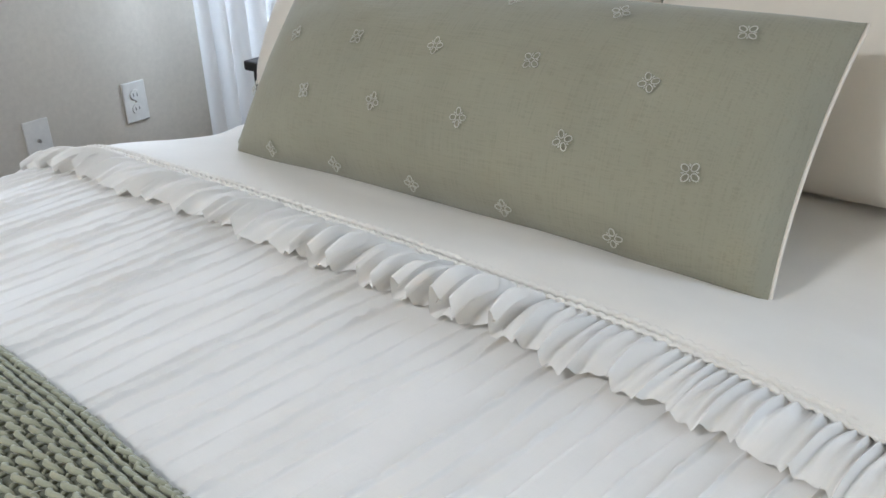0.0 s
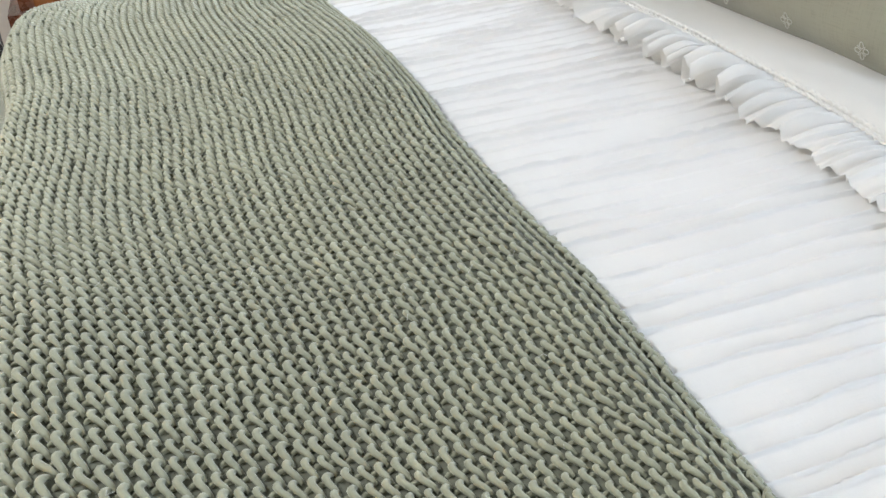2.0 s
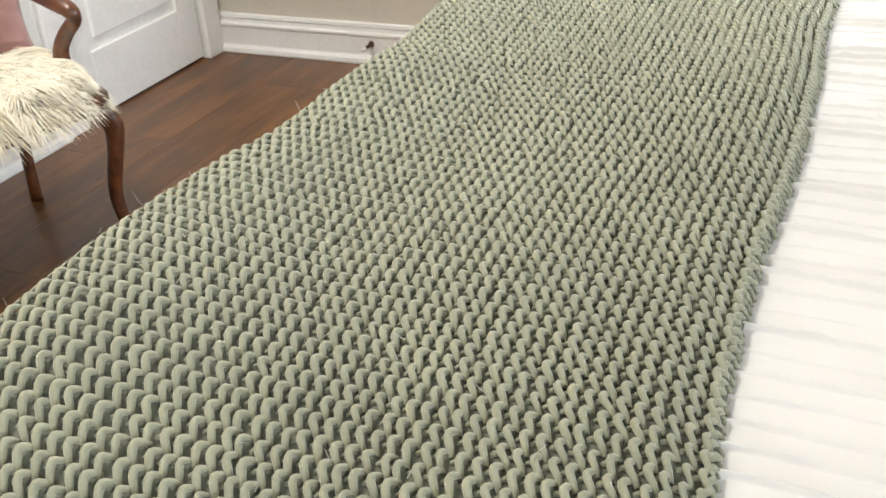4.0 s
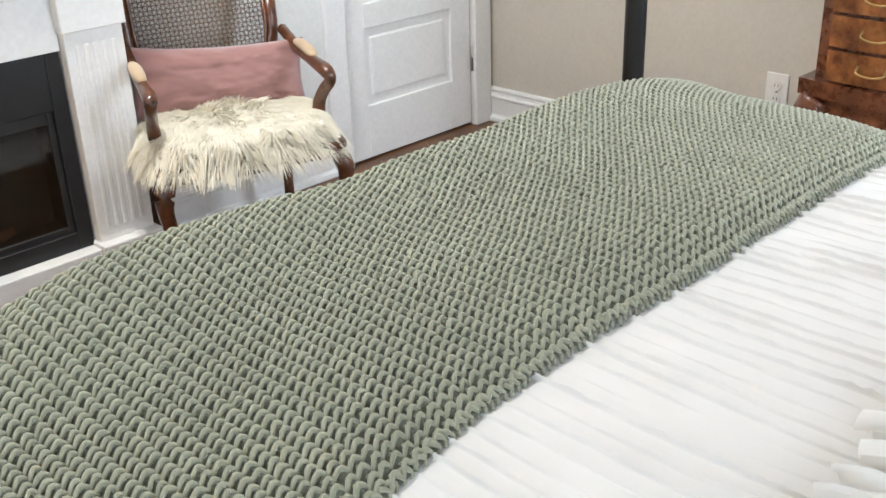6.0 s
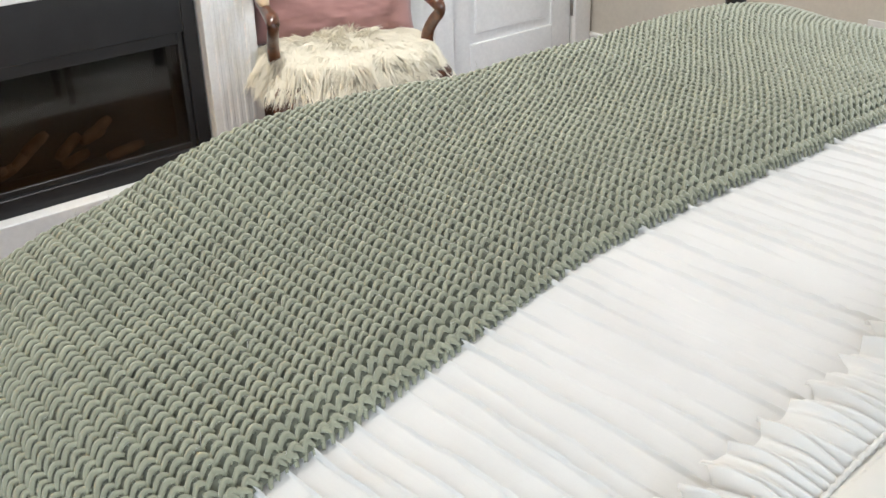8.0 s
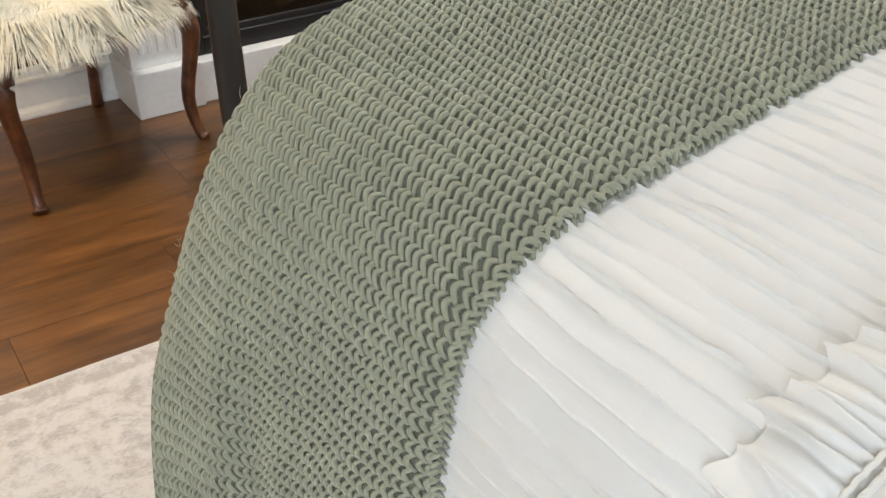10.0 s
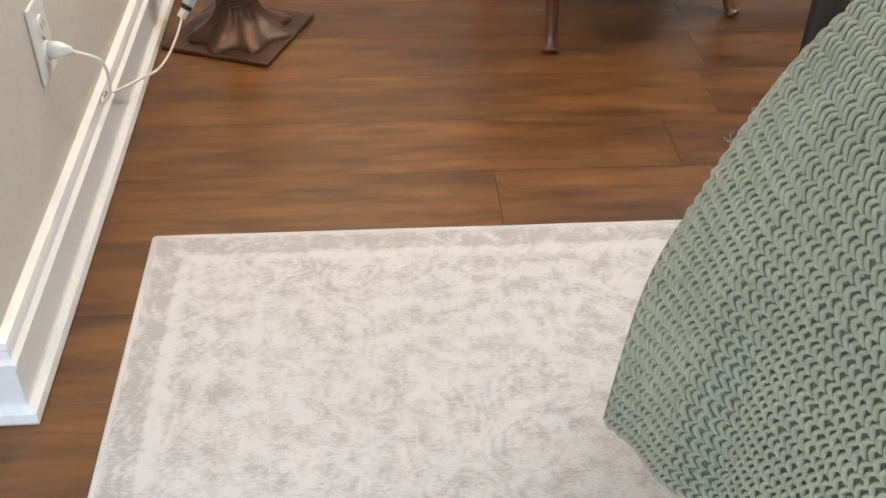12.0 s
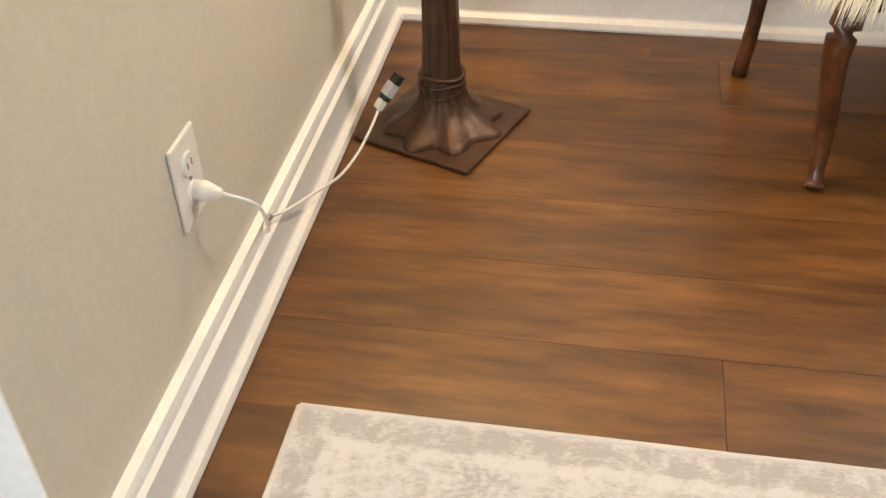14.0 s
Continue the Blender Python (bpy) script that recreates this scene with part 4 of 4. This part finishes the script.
    for sx in (-1, 1):
        v, f = tube(curve_points([(sx * wb, dep, sh - 0.01), (sx * 0.188, dep + 0.012, sh + 0.05), (sx * 0.185, dep + 0.03, sh + 0.12)], 8), 0.018, 10)
        mesh_object("back_stile", v, f, M_CHAIRWOOD, t)
    cv, cf = [], []

    def inside(x, z):
        u, w_ = x / 0.19, (z - (zb + zt) / 2) / ((zt - zb) / 2 * 0.95)
        return abs(u) ** 3.4 + abs(w_) ** 3.2 < 1

    def strand(p, q, r_):
        v, f = tube([p, q], r_, 4, 0.4)
        n = len(cv)
        cv.extend(tuple(a) for a in v)
        cf.extend(tuple(i + n for i in b) for b in f)

    step = 0.0125
    for fam in range(4):
        for i in range(-60, 61):
            pts = []
            for j in np.linspace(-0.45, 0.45, 120):
                if fam == 0:
                    x, z = i * step, (zb + zt) / 2 + j
                elif fam == 1:
                    x, z = j, (zb + zt) / 2 + i * step
                else:
                    d = i * step * 1.5
                    x, z = (j + d) / 1.0, (zb + zt) / 2 + (j if fam == 2 else -j)
                if inside(x, z):
                    pts.append((x, z))
            if len(pts) > 2:
                (x0, z0), (x1, z1) = pts[0], pts[-1]
                yo = -0.0015 * fam
                strand((x0, yb0 + (z0 - sh) * lean + yo, z0), (x1, yb0 + (z1 - sh) * lean + yo, z1), 0.0031 if fam < 2 else 0.0023)
    tagged(mesh_object("cane_webbing", cv, cf, M_CANE, t, "open woven cane back"), kind="stuff")
    return t


def fur_throw(m, seed):
    """Shaggy seat cover: a domed hide under dense tapered locks that fall outwards over the seat's edge."""
    t = thing("fur_seat_cover", m, "shaggy cream faux-fur cover lying on the chair seat", "fur cover", "fur seat covers")
    n = 56

    def dome(x, y):
        rr = (abs(x / 0.258) ** 3 + abs(y / 0.215) ** 3) ** (1 / 3)
        return 0.056 + 0.018 * max(1 - rr * rr, 0) + 0.008 * noise.noise((x * 9, y * 9, seed)) - 0.070 * smoothstep(0.80, 1.02, rr), rr

    verts = []
    for i in range(n):
        for j in range(n):
            a, b = -1 + 2 * i / (n - 1), -1 + 2 * j / (n - 1)
            x, y = a * math.sqrt(1 - 0.42 * b * b) * 0.255, b * math.sqrt(1 - 0.42 * a * a) * 0.212
            verts.append((x, y, dome(x, y)[0]))
    mesh_object("hide", verts, grid_faces(n, n), M_FUR, t)
    r = random.Random(seed)
    v, f = [], []
    for i in range(20000):
        q, rad = r.uniform(0, 2 * math.pi), math.sqrt(r.random())
        ca, sa = math.cos(q), math.sin(q)
        sq = (abs(ca) ** 3 + abs(sa) ** 3) ** (-1 / 3)
        x, y = ca * rad * sq * 0.253, sa * rad * sq * 0.210
        z, rr = dome(x, y)
        edge = smoothstep(0.70, 1.0, rr)
        cl = noise.noise((x * 21, y * 21, seed + 5)), noise.noise((x * 21, y * 21, seed + 9))
        d = Vector((x / 0.28 * 0.9 + cl[0] * 0.6, y / 0.21 * 0.7 - 0.35 + cl[1] * 0.6, 0.16 - 0.42 * edge)).normalized()
        l = r.uniform(0.030, 0.058) * (1 + 0.25 * edge)
        p = Vector((x, y, z - 0.002))
        side = d.cross(Vector((r.uniform(-0.3, 0.3), r.uniform(-0.3, 0.3), 1))).normalized()
        oth = d.cross(side) * 0.14
        p1 = p + d * l * 0.55
        p2 = p + d * l + Vector((cl[0] * 0.014 + r.uniform(-0.004, 0.004), cl[1] * 0.014 + r.uniform(-0.004, 0.004), -0.012 - 0.018 * edge))
        w_ = r.uniform(0.0017, 0.0032)
        k = len(v)
        for c, s_ in ((p, 1.0), (p1, 0.75)):
            v += [c + side * w_ * s_, c - side * w_ * 0.5 * s_ + oth * w_ * 0.86 * s_, c - side * w_ * 0.5 * s_ - oth * w_ * 0.86 * s_]
        v.append(p2)
        for a in range(3):
            b = (a + 1) % 3
            f += [(k + a, k + b, k + 3 + b, k + 3 + a), (k + 3 + a, k + 3 + b, k + 6)]
    tagged(mesh_object("fur", v, f, M_FUR, t, "long cream fur locks", smooth=False), kind="stuff")
    return t


m_left = pose(-0.129, 2.856, 0, 0, 0, 20)
m_right = pose(1.205, 2.832, 0, 0, 0, -18)
chair_a = armchair(m_right, "armchairs by the fireplace")
chair_b = copy_thing(chair_a, m_left)
fur_a = fur_throw(m_right @ pose(0, 0.150, 0.366), 3)
fur_b = copy_thing(fur_a, m_left @ pose(0, 0.150, 0.366))
for mm, sd in ((m_right, 7),):
    p, b, f, sp = cushion("rose_pillow", mm @ pose(0.0, 0.270, 0.405) @ pose(0, 0, 0, 0, 0, -7) @ pose(0, 0, 0, 90 - 14) @ pose(0, 0, 0, 0, 0, -3) @ pose(0, 0.102, 0.0), 0.50, 0.205, 0.12, M_ROSE, "dusty rose velvet lumbar pillow on the armchair", "pillow", 0.12, 48, sd, 0.42, 0.006)
    mesh_object("back", b, f, M_ROSE, p)


# ---- mahogany chest against the east wall ----
def chest():
    t = thing("mahogany_chest", pose(2.44, 1.40, 0), "polished mahogany bow-front chest with brass bail pulls", "chest")
    zb, zt = 0.50, 1.15
    w, d = 0.84, 0.44

    def bowed(y0, y1, z0, z1, bow, out, seg=14, back=0.22):
        bm = bmesh.new()
        vs = []
        for z in (z0, z1):
            row_ = []
            for i in range(seg + 1):
                y = y0 + (y1 - y0) * i / seg
                q = 2 * i / seg - 1
                row_.append(bm.verts.new((-0.15 - out - bow * (1 - q * q), y, z)))
            row_ += [bm.verts.new((back, y1, z)), bm.verts.new((back, y0, z))]
            vs.append(row_)
        k = len(vs[0])
        for i in range(k):
            bm.faces.new((vs[0][i], vs[0][(i + 1) % k], vs[1][(i + 1) % k], vs[1][i]))
        bm.faces.new(vs[0][::-1])
        bm.faces.new(vs[1])
        bmesh.ops.recalc_face_normals(bm, faces=bm.faces[:])
        return bm

    part("carcass", bowed(-w / 2, w / 2, zb, zt, 0.05, 0.0), M_MAHOGANY, t)
    part("base_moulding", bowed(-w / 2 - 0.03, w / 2 + 0.03, zb - 0.03, zb + 0.012, 0.055, 0.03), M_MAHOGANY, t)
    part("skirt", bowed(-w / 2 - 0.01, w / 2 + 0.01, zb - 0.085, zb - 0.03, 0.05, 0.012), M_MAHOGANY, t)
    part("top", bowed(-w / 2 - 0.03, w / 2 + 0.03, zt, zt + 0.03, 0.055, 0.03), M_MAHOGANY, t)
    hh = (zt - zb - 0.03) / 7
    for k in range(7):
        z0 = zb + 0.018 + k * hh
        for y0, y1 in ((-w / 2 + 0.04, -0.13), (-0.115, 0.115), (0.13, w / 2 - 0.04)):
            dr = part("drawer", bowed(y0, y1, z0, z0 + hh - 0.010, 0.012, 0.034, 8, -0.10), M_BURL, t, "figured veneer drawer front")
            ym = (y0 + y1) / 2
            xo = -0.15 - 0.034 - 0.016
            ptsb = [(xo, ym - 0.035, z0 + hh * 0.58), (xo - 0.014, ym - 0.034, z0 + hh * 0.42), (xo - 0.016, ym, z0 + hh * 0.34), (xo - 0.014, ym + 0.034, z0 + hh * 0.42), (xo, ym + 0.035, z0 + hh * 0.58)]
            v, f = tube(curve_points(ptsb, 14), 0.0028, 6)
            mesh_object("bail_pull", v, f, M_BRASS, dr, "aged brass bail pull")
    for y in (-w / 2 + 0.02, w / 2 - 0.02):
        for x in (-0.16, 0.19):
            s_ = 1 if y > 0 else -1
            keys = [(x, y, zb - 0.04), (x - 0.012, y + s_ * 0.022, zb - 0.10), (x, y + s_ * 0.012, 0.28), (x, y - s_ * 0.004, 0.10), (x - 0.006, y + s_ * 0.008, 0.0)]
            v, f = tube(curve_points(keys, 18), np.interp(np.linspace(0, 1, 18), [0, .2, .5, .85, 1], [.045, .042, .024, .018, .024]), 12)
            mesh_object("leg", v, f, M_MAHOGANY, t)


chest()


# ---- tree-trunk lamp in the corner ----
def trunk_lamp():
    cx, cy = -1.026, 2.874
    t = thing("floor_lamp", pose(cx, cy, 0, 0, 0, -21.1), "bronze floor lamp with a bark-textured trunk on a square plate", "floor lamp")
    part("base_plate", box(-0.125, 0.125, -0.125, 0.125, 0.0, 0.010, 0.003), M_BRONZE, t, "square bronze base plate")
    nu, nv = 96, 44
    verts = []
    for i in range(nu):
        a = 2 * math.pi * i / nu
        for j in range(nv):
            f = j / (nv - 1)
            z = 0.008 + 1.27 * f ** 1.7
            flare = 0.118 * math.exp(-(z - 0.008) / 0.030)
            root = 1 + 0.30 * math.exp(-z / 0.06) * (math.sin(a * 7 + 1) * 0.6 + math.sin(a * 11) * 0.4)
            r_ = (0.034 - 0.005 * f) + min(flare, 0.085) * (0.75 + 0.25 * root) * (0.75 + 0.25 * math.cos(4 * a) ** 2)
            r_ += 0.0028 * noise.noise((math.cos(a) * 3, math.sin(a) * 3, z * 12)) + 0.0012 * math.sin(a * 13 + 3 * noise.noise((a, z * 6, 2)))
            r_ += 0.006 * math.exp(-((z - 0.098) / 0.012) ** 2) + 0.004 * math.exp(-((z - 0.122) / 0.006) ** 2)
            verts.append((r_ * math.cos(a), r_ * math.sin(a), z))
    mesh_object("trunk", verts, grid_faces(nu, nv, True), M_BRONZE, t, "bark-textured bronze trunk")
    for z in (0.085, 0.102, 0.118):
        v, f = tube([(0.041 * math.cos(q), 0.041 * math.sin(q), z + 0.004 * math.sin(q * 2 + z * 90)) for q in np.linspace(0, 2 * math.pi, 33)], 0.0045, 6)
        mesh_object("vine_ring", v, f, M_BRONZE, t)
    n = 48
    verts = []
    for i in range(n):
        a = 2 * math.pi * i / n
        for r_, z in ((0.20, 1.30), (0.11, 1.56), (0.108, 1.56), (0.198, 1.30)):
            verts.append((r_ * math.cos(a), r_ * math.sin(a), z))
    mesh_object("shade", verts, grid_faces(n, 4, True), M_CREAM, t, "cream fabric shade")


trunk_lamp()


# ---- outlets, plug and cord ----
def outlet(name, m, label, plugs=True):
    """A wall plate: its face along +z of the pose, its height along y."""
    t = thing(name, m, label, "outlet", "wall outlets")
    part("plate", box(-0.0375, 0.0375, -0.060, 0.060, 0.0, 0.006, 0.003, 3), M_PLASTIC, t)
    for y in (-0.021, 0.021):
        bm = bmesh.new()
        bmesh.ops.create_cone(bm, cap_ends=True, segments=24, radius1=0.0165, radius2=0.0155, depth=0.004, matrix=Matrix.Translation((0, y, 0.0075)))
        s_ = part("socket", bm, M_PLASTIC, t)
        for x in (-0.006, 0.006):
            part("slot", box(x - 0.0011, x + 0.0011, y - 0.004, y + 0.005, 0.0088, 0.0099), M_BLACKPL, s_)
    bm = bmesh.new()
    bmesh.ops.create_cone(bm, cap_ends=True, segments=12, radius1=0.003, radius2=0.0025, depth=0.002, matrix=Matrix.Translation((0, 0, 0.007)))
    part("screw", bm, M_STEEL, t)
    return t


def on_east(y, z):
    return Matrix(((0, 0, -1, XR), (1, 0, 0, y), (0, 1, 0, z), (0, 0, 0, 1)))


def on_west(y, z):
    return Matrix(((0, 0, 1, XL), (-1, 0, 0, y), (0, 1, 0, z), (0, 0, 0, 1)))


outlet("outlet", on_west(2.188, 0.340), "white outlet plate with a plugged-in white cord")


def plate(m, label, mat=None):
    t = thing("cable_plate", m, label, "wall plate")
    part("plate", box(-0.0375, 0.0375, -0.060, 0.060, 0.0, 0.006, 0.003, 3), mat or M_PLASTIC, t)
    bm = bmesh.new()
    bmesh.ops.create_cone(bm, cap_ends=True, segments=16, radius1=0.006, radius2=0.005, depth=0.008, matrix=Matrix.Translation((0, 0, 0.009)))
    part("coax_jack", bm, M_STEEL, t)


plate(on_east(0.378, 0.326), "white cable plate with a small jack on the wall")
outlet("outlet", on_east(0.065, 0.362), "white outlet plate in the shade of the curtain")
outlet("outlet", on_east(2.118, 0.325), "white outlet plate low on the greige wall")


def cord():
    t = thing("lamp_cord", pose(0, 0, 0), "white plug, cord and black inline adapter of the lamp", "cord")
    v, f = tube([(XL + 0.008, 2.190, 0.320), (XL + 0.022, 2.190, 0.320), (XL + 0.030, 2.190, 0.319), (XL + 0.042, 2.192, 0.317)], [0.0135, 0.0135, 0.011, 0.006], 12)
    mesh_object("plug", v, f, M_PLASTIC, t, "white plastic plug")
    keys = [(XL + 0.042, 2.192, 0.317), (XL + 0.075, 2.215, 0.285), (XL + 0.062, 2.27, 0.205), (XL + 0.03, 2.33, 0.148), (XL + 0.022, 2.366, 0.142), (XL + 0.036, 2.42, 0.122), (XL + 0.05, 2.50, 0.095), (XL + 0.066, 2.59, 0.066), (XL + 0.076, 2.67, 0.056), (XL + 0.084, 2.74, 0.062), (XL + 0.089, 2.785, 0.074), (XL + 0.092, 2.800, 0.082)]
    v, f = tube(curve_points(keys, 90), 0.0026, 8)
    mesh_object("cable", v, f, M_PLASTIC, t, "thin white cable")
    v, f = tube([(XL + 0.022, 2.358, 0.143), (XL + 0.023, 2.366, 0.144), (XL + 0.024, 2.374, 0.142)], [0.0035, 0.0045, 0.0035], 8)
    mesh_object("cable_clip", v, f, M_STEEL, t, "small dark cable clip")
    d = Vector((0.036, 0.03, 0.052))
    a = Vector((XL + 0.088, 2.795, 0.078))
    q = d.to_track_quat("Z", "Y").to_matrix().to_4x4()
    ob = part("connector", box(-0.009, 0.009, -0.006, 0.006, 0.0, 0.020, 0.002), M_PLASTIC, t, "white connector")
    ob.matrix_local = Matrix.Translation(a) @ q
    ob = part("adapter", box(-0.011, 0.011, -0.007, 0.007, 0.020, 0.075, 0.002), M_BLACKPL, t, "black inline adapter")
    ob.matrix_local = Matrix.Translation(a) @ q
    for k, (s0, s1) in enumerate(((0.030, 0.056),)):
        lb_ = part("label", box(-0.0114, 0.0114, -0.0074, 0.0074, s0, s1), M_GREY, ob, "pale grey rating label")


cord()


def door_stop():
    t = thing("door_stop", pose(XR - 0.015, 2.722, 0.069), "small dark spring door stop on the baseboard", "door stop")
    v, f = tube([(0, 0, 0), (-0.004, 0, 0), (-0.02, 0, 0), (-0.05, 0, -0.001)], [0.011, 0.009, 0.006, 0.006], 10)
    mesh_object("spring", v, f, M_BRONZE, t)
    v, f = tube([(-0.05, 0, -0.001), (-0.062, 0, -0.001)], [0.009, 0.008], 10)
    mesh_object("tip", v, f, M_PLASTIC, t)


door_stop()


# ---- curtain and night stand beyond the bed ----
def curtain():
    t = thing("curtain", pose(2.30, -0.07, 0), "sheer white curtain panel hanging in soft folds", "curtain")
    nu, nv = 260, 24
    verts = []
    for i in range(nu):
        s = i / (nu - 1)
        for j in range(nv):
            q = j / (nv - 1)
            x = -0.17 + 0.40 * s
            y = 0.028 * math.sin(s * 30 + 1.2 * noise.noise((s * 6, q * 1.5, 2))) * (0.6 + 0.4 * q) + 0.02 * noise.noise((s * 9, q * 2, 7))
            verts.append((x + 0.012 * math.cos(s * 30), y, 0.03 + 2.2 * (1 - q)))
    mesh_object("panel", verts, grid_faces(nu, nv), M_SHEER, t)
    v, f = tube([(-0.9, 0, 2.25), (0.38, 0, 2.25)], 0.012, 10)
    mesh_object("rod", v, f, M_BLACK, t)


curtain()


def nightstand():
    t = thing("nightstand", pose(1.84, -0.12, 0), "dark grey nightstand beside the bed's head", "nightstand")
    part("body", box(-0.21, 0.21, -0.20, 0.20, 0.10, 0.545, 0.004), M_BLACK, t)
    part("top", box(-0.225, 0.225, -0.215, 0.215, 0.545, 0.57, 0.005), M_BLACK, t)
    for z in (0.14, 0.345):
        d = part("drawer", box(-0.19, 0.19, 0.20, 0.214, z, z + 0.185, 0.004), M_BLACK, t)
        v, f = tube([(0, 0.214, z + 0.09), (0, 0.235, z + 0.09)], [0.008, 0.012], 10)
        mesh_object("knob", v, f, M_STEEL, d)
    for x in (-0.18, 0.18):
        for y in (-0.17, 0.17):
            part("leg", box(x - 0.018, x + 0.018, y - 0.018, y + 0.018, 0.0, 0.10, 0.003), M_BLACK, t)


nightstand()
